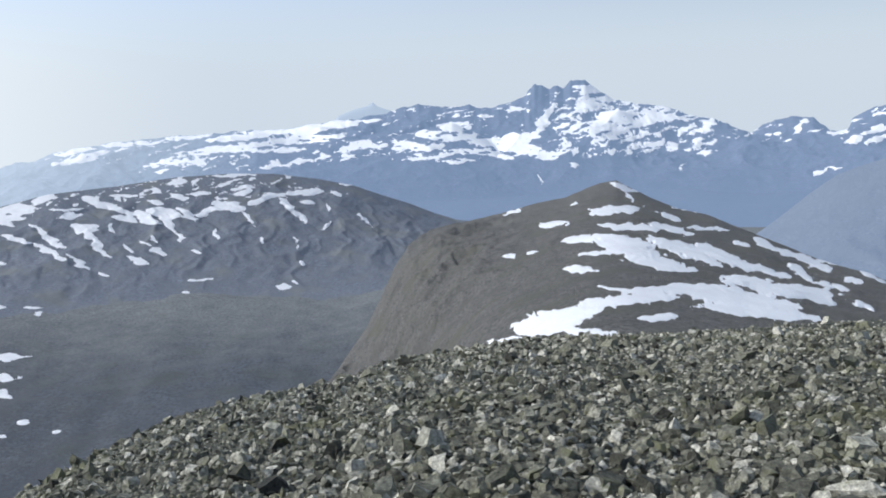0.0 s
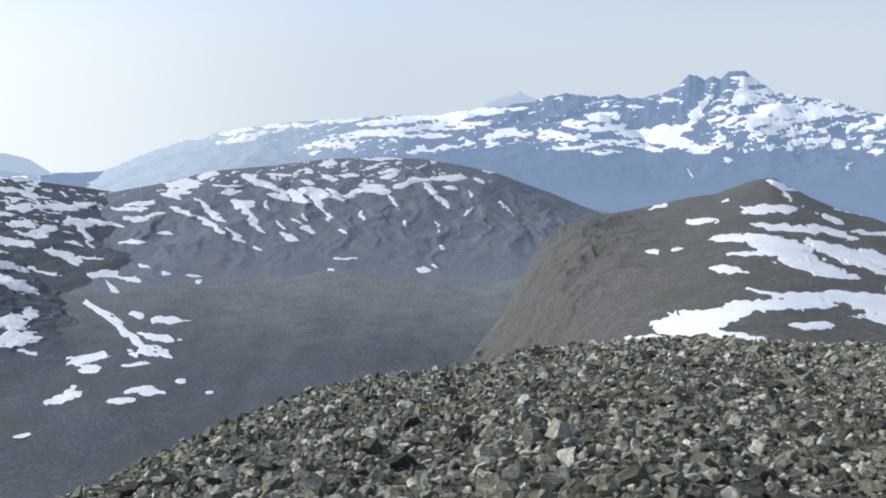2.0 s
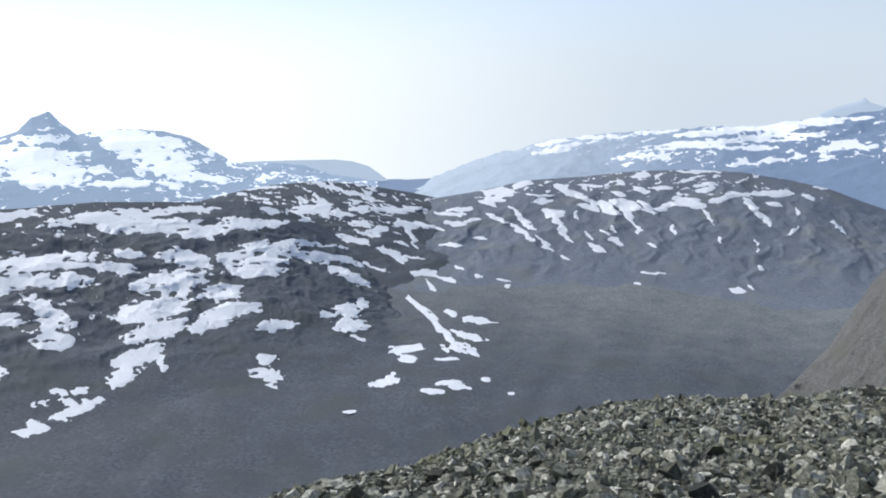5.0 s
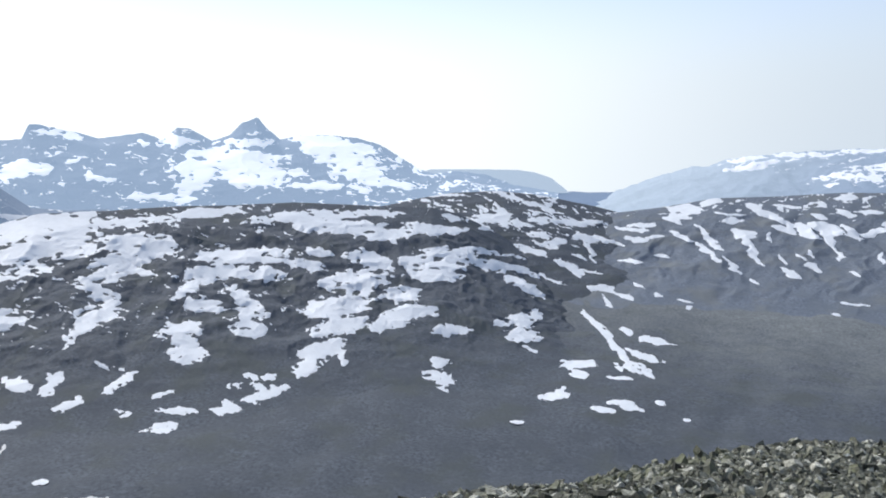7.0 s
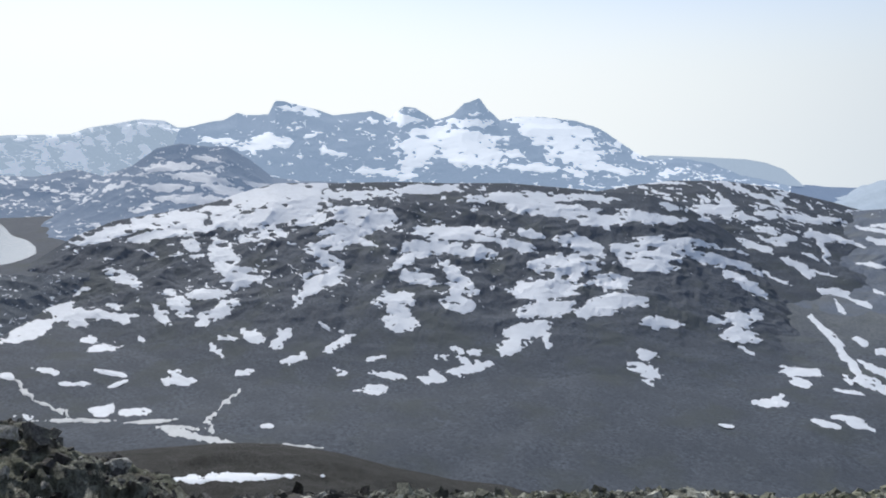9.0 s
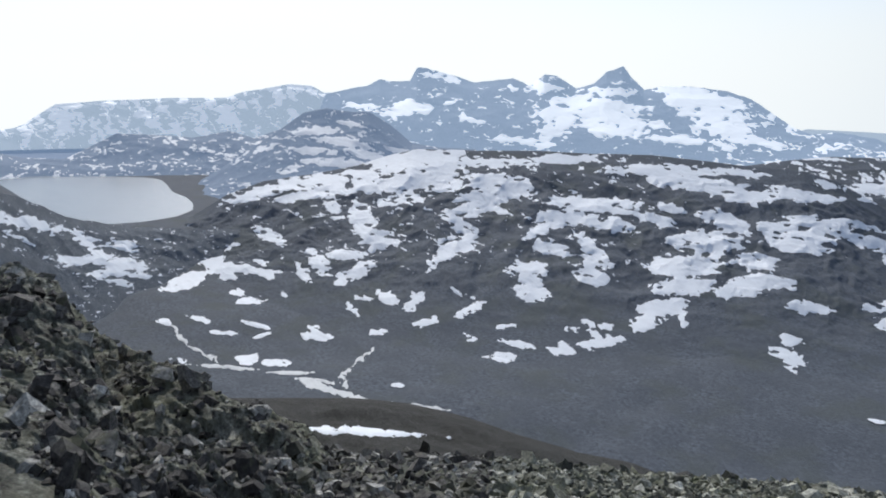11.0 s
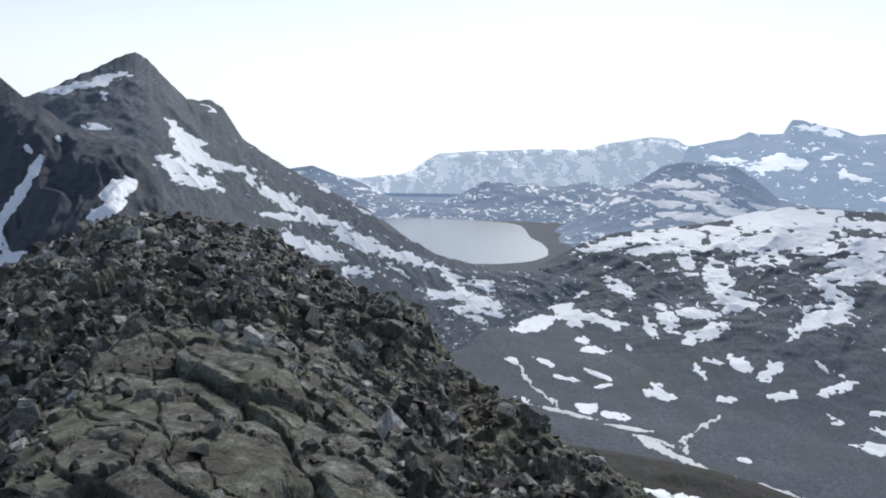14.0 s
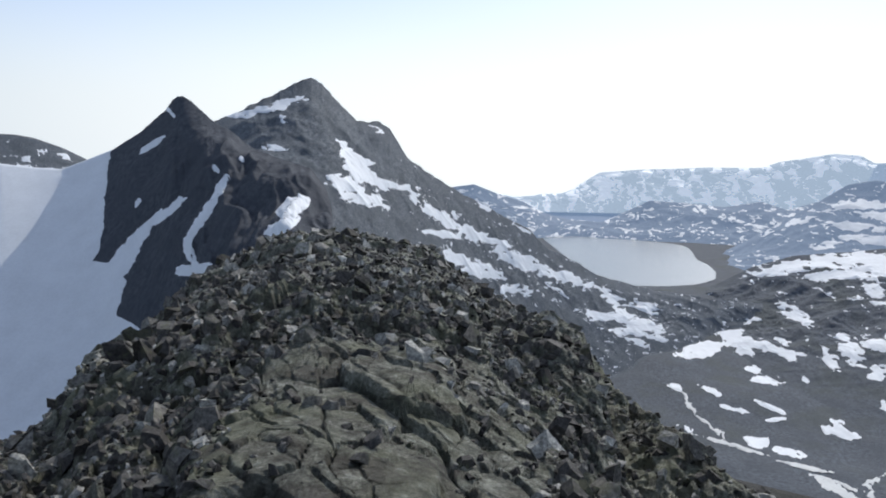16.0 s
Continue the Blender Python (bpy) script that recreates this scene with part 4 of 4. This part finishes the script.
def cover_massif(az, el, u, p):
    flank = speckle(az, el, 0.62, 0.13, 22, 0.02, 51) - 0.8 * ss(-4.0, -4.9, el) - 0.7 * ss(-0.4, 0.3, el)
    flank = np.where((az < -7.5) & (az > -19), flank - 0.5 * ss(-9, -7.5, az), -1.0)
    return np.maximum(flank, speckle(az, el, 0.7, 0.12, 12, 0.36, 52) - 0.8 * ss(-3.2, -4.2, el))


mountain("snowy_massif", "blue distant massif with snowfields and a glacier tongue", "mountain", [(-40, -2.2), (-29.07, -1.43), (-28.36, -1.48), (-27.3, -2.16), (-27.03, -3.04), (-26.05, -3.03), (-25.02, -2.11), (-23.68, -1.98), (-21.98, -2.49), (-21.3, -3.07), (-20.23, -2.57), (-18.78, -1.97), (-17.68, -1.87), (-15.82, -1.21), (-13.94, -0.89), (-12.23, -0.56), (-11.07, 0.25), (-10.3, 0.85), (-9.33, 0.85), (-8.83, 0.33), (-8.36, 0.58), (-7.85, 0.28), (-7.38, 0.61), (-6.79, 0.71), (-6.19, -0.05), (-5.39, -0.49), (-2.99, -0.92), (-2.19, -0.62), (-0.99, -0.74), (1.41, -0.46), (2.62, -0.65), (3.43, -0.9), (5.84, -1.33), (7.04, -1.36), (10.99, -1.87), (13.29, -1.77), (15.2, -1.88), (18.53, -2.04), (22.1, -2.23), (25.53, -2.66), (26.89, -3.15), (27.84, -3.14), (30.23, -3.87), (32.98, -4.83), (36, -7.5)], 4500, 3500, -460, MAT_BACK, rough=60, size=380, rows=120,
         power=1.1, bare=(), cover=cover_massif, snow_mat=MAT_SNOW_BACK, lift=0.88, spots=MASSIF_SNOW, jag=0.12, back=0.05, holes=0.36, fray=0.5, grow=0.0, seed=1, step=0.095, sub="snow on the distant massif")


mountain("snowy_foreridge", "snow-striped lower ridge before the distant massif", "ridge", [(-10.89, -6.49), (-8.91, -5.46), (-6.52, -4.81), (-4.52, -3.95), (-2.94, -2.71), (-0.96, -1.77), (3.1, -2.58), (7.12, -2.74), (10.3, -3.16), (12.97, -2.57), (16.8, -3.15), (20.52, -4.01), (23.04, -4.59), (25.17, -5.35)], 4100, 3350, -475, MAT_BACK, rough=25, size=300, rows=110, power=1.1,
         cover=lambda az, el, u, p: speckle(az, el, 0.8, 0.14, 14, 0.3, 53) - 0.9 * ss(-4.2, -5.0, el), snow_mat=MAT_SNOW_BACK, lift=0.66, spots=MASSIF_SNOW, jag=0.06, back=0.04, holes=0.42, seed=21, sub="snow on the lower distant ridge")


def cover_glacier(az, el, u, p):
    return speckle(az, el, 0.5, 0.2, -20, 0.36, 61) + 0.2 * ss(55, 48, az)


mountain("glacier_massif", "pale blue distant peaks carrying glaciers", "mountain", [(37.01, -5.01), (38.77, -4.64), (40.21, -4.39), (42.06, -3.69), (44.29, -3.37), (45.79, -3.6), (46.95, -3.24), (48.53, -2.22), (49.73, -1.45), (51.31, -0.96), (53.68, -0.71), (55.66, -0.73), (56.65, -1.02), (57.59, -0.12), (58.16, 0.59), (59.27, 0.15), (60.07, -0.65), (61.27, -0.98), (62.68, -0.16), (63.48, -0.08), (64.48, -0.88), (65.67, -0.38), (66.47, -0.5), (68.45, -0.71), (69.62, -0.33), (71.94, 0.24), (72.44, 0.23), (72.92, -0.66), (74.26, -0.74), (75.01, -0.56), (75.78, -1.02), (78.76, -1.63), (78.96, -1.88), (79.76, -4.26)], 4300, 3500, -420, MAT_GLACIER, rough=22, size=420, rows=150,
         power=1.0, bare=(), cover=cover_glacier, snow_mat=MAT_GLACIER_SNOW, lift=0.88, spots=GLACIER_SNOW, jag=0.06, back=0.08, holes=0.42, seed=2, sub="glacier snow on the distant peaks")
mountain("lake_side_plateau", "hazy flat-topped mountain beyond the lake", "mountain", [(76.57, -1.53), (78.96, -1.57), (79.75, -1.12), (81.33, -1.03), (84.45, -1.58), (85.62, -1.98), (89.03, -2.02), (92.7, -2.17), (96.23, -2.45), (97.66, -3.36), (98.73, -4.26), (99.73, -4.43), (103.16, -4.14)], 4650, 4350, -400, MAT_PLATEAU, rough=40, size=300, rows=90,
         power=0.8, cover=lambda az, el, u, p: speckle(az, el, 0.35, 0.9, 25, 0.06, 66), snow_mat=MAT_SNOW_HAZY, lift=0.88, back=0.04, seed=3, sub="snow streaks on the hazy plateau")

# ---- middle distance ----
def cover_hills(az, el, u, p):
    return speckle(az, el, 0.5, 0.12, 6, 0.2, 71)


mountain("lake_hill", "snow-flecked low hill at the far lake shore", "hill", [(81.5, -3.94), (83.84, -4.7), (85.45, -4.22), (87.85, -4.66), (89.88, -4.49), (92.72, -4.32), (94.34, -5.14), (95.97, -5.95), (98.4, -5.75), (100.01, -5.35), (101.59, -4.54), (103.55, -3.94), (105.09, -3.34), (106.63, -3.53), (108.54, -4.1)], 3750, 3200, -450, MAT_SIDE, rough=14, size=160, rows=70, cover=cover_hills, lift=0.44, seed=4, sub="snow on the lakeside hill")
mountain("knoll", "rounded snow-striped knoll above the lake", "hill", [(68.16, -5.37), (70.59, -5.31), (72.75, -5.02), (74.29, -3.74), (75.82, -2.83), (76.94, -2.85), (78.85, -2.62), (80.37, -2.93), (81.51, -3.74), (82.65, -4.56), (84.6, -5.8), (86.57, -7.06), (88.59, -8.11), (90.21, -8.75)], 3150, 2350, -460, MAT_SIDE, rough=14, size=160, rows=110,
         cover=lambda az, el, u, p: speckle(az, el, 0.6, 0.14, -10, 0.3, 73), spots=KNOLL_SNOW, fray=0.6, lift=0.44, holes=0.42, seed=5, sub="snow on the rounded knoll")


def cover_dome(az, el, u, p):
    return speckle(az, el, 0.45, 0.11, 14, 0.3, 75) - 0.6 * ss(-6.0, -7.6, el) - 0.4 * ss(3, -2, az)


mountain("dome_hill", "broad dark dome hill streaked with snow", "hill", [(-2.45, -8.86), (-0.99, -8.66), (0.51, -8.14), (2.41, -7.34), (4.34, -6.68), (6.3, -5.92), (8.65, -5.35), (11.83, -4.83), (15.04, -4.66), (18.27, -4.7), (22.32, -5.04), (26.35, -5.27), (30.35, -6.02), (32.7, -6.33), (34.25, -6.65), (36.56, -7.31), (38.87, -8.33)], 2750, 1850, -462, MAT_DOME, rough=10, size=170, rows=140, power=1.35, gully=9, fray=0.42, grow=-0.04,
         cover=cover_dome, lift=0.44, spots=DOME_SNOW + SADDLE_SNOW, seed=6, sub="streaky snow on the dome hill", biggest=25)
mountain("saddle_hill", "dark hill flecked with snow behind the patched hill", "hill", [(26.73, -9.84), (28.67, -7.97), (30.61, -6.83), (32.55, -6.39), (34.53, -5.89), (36.51, -5.5), (38.52, -5.1), (41.35, -4.81), (44.6, -4.94), (46.65, -5.24), (49.51, -5.8), (52.76, -6.33)], 2800, 1900, -475, MAT_FELL, rough=14, size=150, rows=120,
         cover=lambda az, el, u, p: speckle(az, el, 0.7, 0.16, -18, 0.17, 77) - 0.6 * ss(-8, -10.5, el), spots=SADDLE_SNOW, fray=0.6, lift=0.44, seed=7, sub="snow on the saddle hill", biggest=15)


def cover_patched(az, el, u, p):
    return speckle(az, el, 0.5, 0.16, -14, 0.36, 79) - 0.5 * ss(-12, -17, el) - 0.3 * ss(-5.5, -8, el) * ss(60, 50, az)


mountain("patched_hill", "long dark hill with ragged snow patches", "hill", [(30.31, -17.22), (31.68, -15.85), (33.53, -13.94), (35.42, -11.77), (37.29, -10.26), (39.53, -8.92), (41.81, -7.6), (44.11, -6.47), (46.04, -5.95), (49.94, -5.8), (53.53, -5.56), (55.95, -5.4), (60.02, -5.46), (64.09, -5.36), (68.13, -5.47), (72.48, -5.44), (74.44, -5.92), (76.76, -6.66), (79.77, -7.23), (83.38, -7.73), (85.86, -8.64), (88.17, -9.99), (90.12, -10.53), (92.42, -11.22), (95.01, -11.29)], 2350, [(28, 1650), (33, 1450), (38, 1350), (45, 1250), (60, 1200), (72, 1200), (84, 1500), (92, 2000), (96, 2150)], -462, MAT_FELL, step=0.08, rough=15, size=130, rows=230, power=1.4, bare=(),
         cover=cover_patched, lift=0.352, spots=PATCH_SNOW + SADDLE_SNOW, seed=8, sub="ragged old snow on the dark hill", biggest=60, gully=7, fray=0.6, holes=0.38)

# ---- lake ----
def build_lake():
    near = eased([(88.1, -9.5), (88.5, -9.75), (89.39, -10.02), (91.44, -10.26), (94.48, -10.32), (96.26, -9.66), (98.2, -8.63), (100.27, -7.03), (100.6, -6.83)], 0.2)
    far = eased([(88.1, -9.2), (88.35, -8.85), (88.7, -8.6), (89.5, -8.3), (89.75, -7.75), (90.2, -7.42), (91.2, -7.27), (93.83, -7.12), (97.38, -6.9), (100.6, -6.82)], 0.12)
    az = np.arange(88.12, 100.45, 0.06)
    z = -415.2
    rn = (z - EYE) / np.tan(np.radians(np.interp(az, *near)))
    rf = (z - EYE) / np.tan(np.radians(np.interp(az, *far)))
    u = np.linspace(0, 1, 24)[None, :]
    R = rn[:, None] + np.maximum(rf - rn, 1.0)[:, None] * u
    P = polar(np.repeat(az[:, None], 24, 1), R, np.full_like(R, z))
    tagged(new("lake", mesh_from("lake", P, grid_quads(*R.shape), MAT_WATER)), "pale still mountain lake between dark slopes", "lake", kind="structure")


build_lake()
valley_snow(18, 96, 700, 2100, PATCH_SNOW + SADDLE_SNOW, MAT_SNOW, "old snow on the valley floor", 91)
valley_snow(66, 92, 700, 1500, [(79.8, -22.25, 1.44, 0.24, -21.05), (77.64, -22.86, 1.68, 0.24, -14.27), (76.25, -23.34, 0.8, 0.24, -9.75), (79.8, -21.86, 1.36, 0.16, -11.01), (77.23, -20.97, 2.09, 0.16, 39.99), (77.74, -21.88, 0.64, 0.2, -70.25), (72.85, -23.68, 2.79, 0.14, -6.4), (81.92, -21.18, 1.75, 0.14, -3.72), (86.5, -20.51, 2.6, 0.14, -9.27), (88.48, -19.03, 1.72, 0.14, -38.64), (89.64, -17.99, 0.94, 0.12, -43.76)], MAT_STREAM, "white stream water in the valley", 92, 0.3, 0.8, 0.25)
mountain("grassy_shelf", "brown mossy shelf with a thin strip of snow", "slope", [(48.93, -28.2), (51.61, -27.03), (53.23, -27.61), (55.59, -27.04), (59.75, -26.79), (64.07, -25.91), (68.46, -24.72), (72.85, -23.84), (77.21, -23.38), (83.22, -23.08), (88.21, -22.68), (90.64, -22.6), (92.63, -22.72)], 130, 62, -40, MAT_SHELF, step=0.15, rough=2.5, size=22, rows=70, spots=[(75.58, -25.55, 4.75, 0.19, -4.02)], lift=0.15,
         seed=22, sub="thin snow on the mossy shelf", back=0.5)
# ---- right ridge ----
mountain("snowy_shoulder", "brown stony shoulder ridge with large snowfields", "ridge", [(-40, -14), (-29.75, -12.36), (-28.83, -11.96), (-27.5, -11.69), (-25.8, -11.25), (-24.05, -10.59), (-22.27, -9.91), (-20.44, -9.2), (-18.58, -8.46), (-16.7, -8.09), (-14.79, -7.31), (-13.62, -6.72), (-12.46, -6.11), (-11.28, -6.3), (-8.9, -7.26), (-6.89, -7.63), (-4.85, -8.19), (-2.79, -8.67), (-0.72, -9.01), (0.94, -9.36), (2.42, -10.28), (3.53, -11.78), (4.54, -13.76), (5.83, -16.11), (7.64, -18.39), (9.47, -20.6)], [(-40, 500), (-28, 600), (-20, 800), (-11, 900), (-4, 850), (2, 700), (8, 520)], [(-40, 130), (-10, 150), (2, 220), (8, 400)], [(-40, -50), (-28, -53), (-10, -56), (-2, -75), (3, -130), (8, -200)], MAT_RIDGE, rough=11, size=45, rows=170, step=0.09, power=1.0, jag=0.12, gully=2.5, fray=0.5, calm=lambda az: 0.22 + 0.78 * ss(-7, 1, az),
         spots=SHOULDER_SNOW, lift=0.176, seed=9, grow=0.14, sub="bright snow on the stony shoulder", biggest=20)
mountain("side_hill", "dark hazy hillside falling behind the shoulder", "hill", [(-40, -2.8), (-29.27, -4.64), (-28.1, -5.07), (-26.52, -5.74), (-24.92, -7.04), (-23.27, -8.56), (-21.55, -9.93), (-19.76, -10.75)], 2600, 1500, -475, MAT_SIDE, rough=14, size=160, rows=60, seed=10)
# ---- peaks on the left ----
mountain("main_peak", "dark rocky peak with snow gullies above the lake", "mountain", [(85, -11.09), (88.66, -10.9), (92.09, -10.67), (94.06, -10.22), (96.05, -9.78), (98.08, -8.64), (99.71, -7.87), (100.94, -6.68), (102.58, -5.9), (104.63, -4.7), (106.67, -3.69), (108.29, -2.69), (109.91, -1.48), (111.11, 0.51), (111.9, 1.02), (112.7, 1.06), (113.5, 1.1), (114.67, 2.27), (115.82, 3.61), (116.59, 3.99), (117.37, 3.79), (119.32, 2.8), (121.64, 1.62), (122.97, 1.04), (124.67, 0.07), (126.22, -2.21)], [(84, 2060), (92, 2000), (95, 1900), (101, 1600), (110, 1300), (117, 1150), (128, 1150)], [(84, 2000), (88, 1800), (92, 1600), (97, 1350), (101, 1150), (106, 850), (112, 650), (128, 600)], [(84, -470), (101, -470), (106, -400), (110, -250), (115, -150), (128, -130)], MAT_PEAK, rough=11, size=90, rows=190, power=0.9, gully=4, fray=0.7, grow=0.02, holes=0.42,
         cover=lambda az, el, u, p: speckle(az, el, 0.3, 0.12, -35, 0.36, 85) - 0.5 * ss(109, 113, az), spots=PEAK_SNOW, lift=0.264, seed=11, jag=0.15, sub="snow in the gullies of the dark peak", biggest=30, back=0.12)
PYR_EDGE = sorted((e, a) for a, e in [(129.5, -0.31), (130.1, -1.79), (130.31, -3.83), (130.52, -5.88), (130.81, -7.37), (131.3, -8.16), (129.57, -8.56), (129.38, -9.6), (130.06, -11.92), (128.88, -12.58), (126.8, -15.22)])


def cover_pyramid(az, el, u, p):
    edge = np.interp(el, [e for e, _ in PYR_EDGE], [a for _, a in PYR_EDGE])
    return np.clip((az - edge) * 0.6, -1, 1)


mountain("dark_pyramid", "dark pointed pyramid peak rising from snow", "mountain", [(115.21, -7.1), (115.27, -5.49), (115.56, -3.88), (116.72, -2.28), (118.67, -1.68), (120.57, -0.89), (122.43, 0.47), (123.52, 1.22), (124.76, 2.34), (125.22, 2.63), (125.84, 2.4), (126.42, 1.57), (127.9, 0.25), (129.7, -0.87), (131.45, -1.59), (132.81, -2.12), (134.43, -1.99), (136.31, -1.72), (148, -2.4), (156, -2.6)], [(115, 420), (120, 480), (125, 560), (132, 620), (156, 640)], [(115, 150), (122, 200), (128, 290), (156, 330)], [(115, -45), (122, -90), (128, -185), (156, -230)], MAT_DARK, rough=11, size=70, rows=170, power=1.0, gully=6, fray=0.25, calm=lambda az: 1 - 0.97 * ss(126.5, 130.5, az),
         cover=cover_pyramid, spots=PYRAMID_SNOW, lift=0.176, seed=12, jag=0.1, sub="snow strip on the dark pyramid", biggest=12, back=0.15)
mountain("left_hill", "grey hill showing beyond the snow slope", "hill", [(129.09, -2.55), (130.78, -1.86), (131.44, -1.45), (132.73, -0.75), (134.32, -0.13), (135.26, 0.07), (136.19, 0.14), (148, -0.6), (156, -1)], 1500, 1200, -150, MAT_PEAK, rough=10, size=120, rows=60, seed=14,
         cover=lambda az, el, u, p: speckle(az, el, 0.8, 0.3, -10, 0.25, 83), sub="snow on the grey hill")


# ---- loose rock ----
RNG = np.random.default_rng(5)


def stone_tris(k):
    """Triangles of a closed stone with k corners below and k above."""
    ring = [(j, (j + 1) % k) for j in range(k)]
    return np.array([(0, j + 1, j) for j in range(1, k - 1)] + [(k, k + j, k + j + 1) for j in range(1, k - 1)]
                    + [(a, b, k + b) for a, b in ring] + [(a, k + b, k + a) for a, b in ring])


def rock_shapes(n, k=4):
    """n angular stones, about 1 across: split plates and blocks with k uneven sides and sharp edges."""
    ang = (np.arange(k) + RNG.uniform(-0.36, 0.36, (n, k))) * 2 * math.pi / k
    rad = RNG.uniform(0.75, 1.2, (n, k))
    low = np.stack([np.cos(ang) * rad, np.sin(ang) * rad, RNG.normal(-1, 0.22, (n, k))], -1)
    top = low * (*RNG.uniform(0.55, 0.95, 2), 1)
    top[..., :2] = top[..., :2] * RNG.uniform(0.75, 1.1, (n, k, 1)) + RNG.normal(0, 0.16, (n, 1, 2))
    slope = RNG.normal(0, 0.45, (n, 1, 2))
    top[..., 2] = 1 + (top[..., :2] * slope).sum(-1) + RNG.normal(0, 0.12, (n, k))
    v = np.concatenate([low, top], 1)
    v = v * np.stack([RNG.uniform(0.42, 0.82, n), RNG.uniform(0.3, 0.6, n), RNG.uniform(0.13, 0.38, n)], -1)[:, None]
    a, t, d = RNG.uniform(0, 6.283, n), RNG.normal(0, 0.62, n), RNG.normal(0, 0.62, n)
    ca, sa, ct, st, cd, sd = np.cos(a), np.sin(a), np.cos(t), np.sin(t), np.cos(d), np.sin(d)
    x, y, z = v[..., 0], v[..., 1], v[..., 2]
    y, z = y * ct[:, None] - z * st[:, None], y * st[:, None] + z * ct[:, None]
    x, z = x * cd[:, None] + z * sd[:, None], -x * sd[:, None] + z * cd[:, None]
    x, y = x * ca[:, None] - y * sa[:, None], x * sa[:, None] + y * ca[:, None]
    return np.stack([x, y, z], -1)


def strew(count, a0, a1, r0, r1, bias):
    az = RNG.uniform(a0, a1, count)
    r = r0 * (r1 / r0) ** (RNG.uniform(0, 1, count) ** bias)
    return az, r


def loose_rock(name, label, az, r, size, material, sink=0.12, surface=ground_z):
    verts, tris, start = [], [], 0
    for k, pick in ((6, r < 9), (4, r >= 9)):
        a, q, d = az[pick], r[pick], size[pick]
        v = rock_shapes(len(a), k) * d[:, None, None] + polar(a, q, surface(a, q) + d * (sink + RNG.uniform(-0.16, 0.26, len(a))))[:, None, :]
        verts.append(v.reshape(-1, 3))
        tris.append((stone_tris(k)[None] + start + 2 * k * np.arange(len(a))[:, None, None]).reshape(-1, 3))
        start += 2 * k * len(a)
    v, t = np.concatenate(verts), np.concatenate(tris)
    return tagged(new(name, mesh_from(name, v, t, material, False)), label, "loose rock", kind="stuff")


def stones(parent, az, r, size, material, name="rock", variants=14, surface=ground_z):
    shapes = rock_shapes(variants, 7)
    meshes = [mesh_from(name, s, stone_tris(7), material, False) for s in shapes]
    z = surface(az, r)
    pts = polar(az, r, z + size * 0.15)
    for i in range(len(az)):
        ob = new(name, meshes[i % variants])
        ob.matrix_basis = Matrix.LocRotScale(pts[i], Euler((0, 0, RNG.uniform(0, 6.28))), (size[i],) * 3)
        ob.parent = parent


az, r = strew(72000, -40, 66, 2.2, 46, 0.74)
size = np.clip(RNG.lognormal(-2.9, 0.52, len(az)), 0.025, 0.24) * (1 + 0.75 * ss(6, 26, r))
scree = loose_rock("scree", "grey-green angular loose stones covering the summit slope", az, r, size, MAT_SCREE, 0.02)
az, r = strew(260, -36, 44, 2.8, 18, 0.8)
stones(scree, az, r, np.clip(RNG.lognormal(-1.95, 0.38, len(az)), 0.08, 0.32), MAT_SCREE)

az, r = strew(42000, 66, 150, 2.2, 48, 0.66)
keep = RNG.uniform(0, 1, len(az)) > np.maximum(0.95 * bare_slab(az, r), 0.5 * ss(104, 99, az) * ss(6.5, 9, r) * (1 - ss(16, 22, r)))
az, r = az[keep], r[keep]
size = np.clip(RNG.lognormal(-2.75, 0.6, len(az)), 0.03, 0.34) * (0.6 + 0.4 * ss(3, 7, r) + 0.8 * ss(8, 28, r))
rubble = loose_rock("rubble", "dark broken rock rubble on the summit ridge", az, r, size, MAT_CRAG, 0.0, lambda a, q: np.where(a > 79, ridge_z(a, q), ground_z(a, q)))
az, r = strew(290, 84, 127, 4.2, 30, 0.9)
keep = RNG.uniform(0, 1, len(az)) > 0.85 * bare_slab(az, r)
az, r = az[keep], r[keep]
stones(rubble, az, r, np.clip(RNG.lognormal(-1.75, 0.4, len(az)), 0.1, 0.45) * (0.6 + 0.4 * ss(5, 12, r)), MAT_CRAG, "boulder", surface=ridge_z)
az, r = strew(1800, 152, 316, 0.7, 30, 1.2)
loose_rock("summit_stones", "grey loose stones round the viewpoint on the summit", az, r, RNG.uniform(0.04, 0.16, len(az)) * (1 + ss(2, 8, r)), MAT_SCREE)
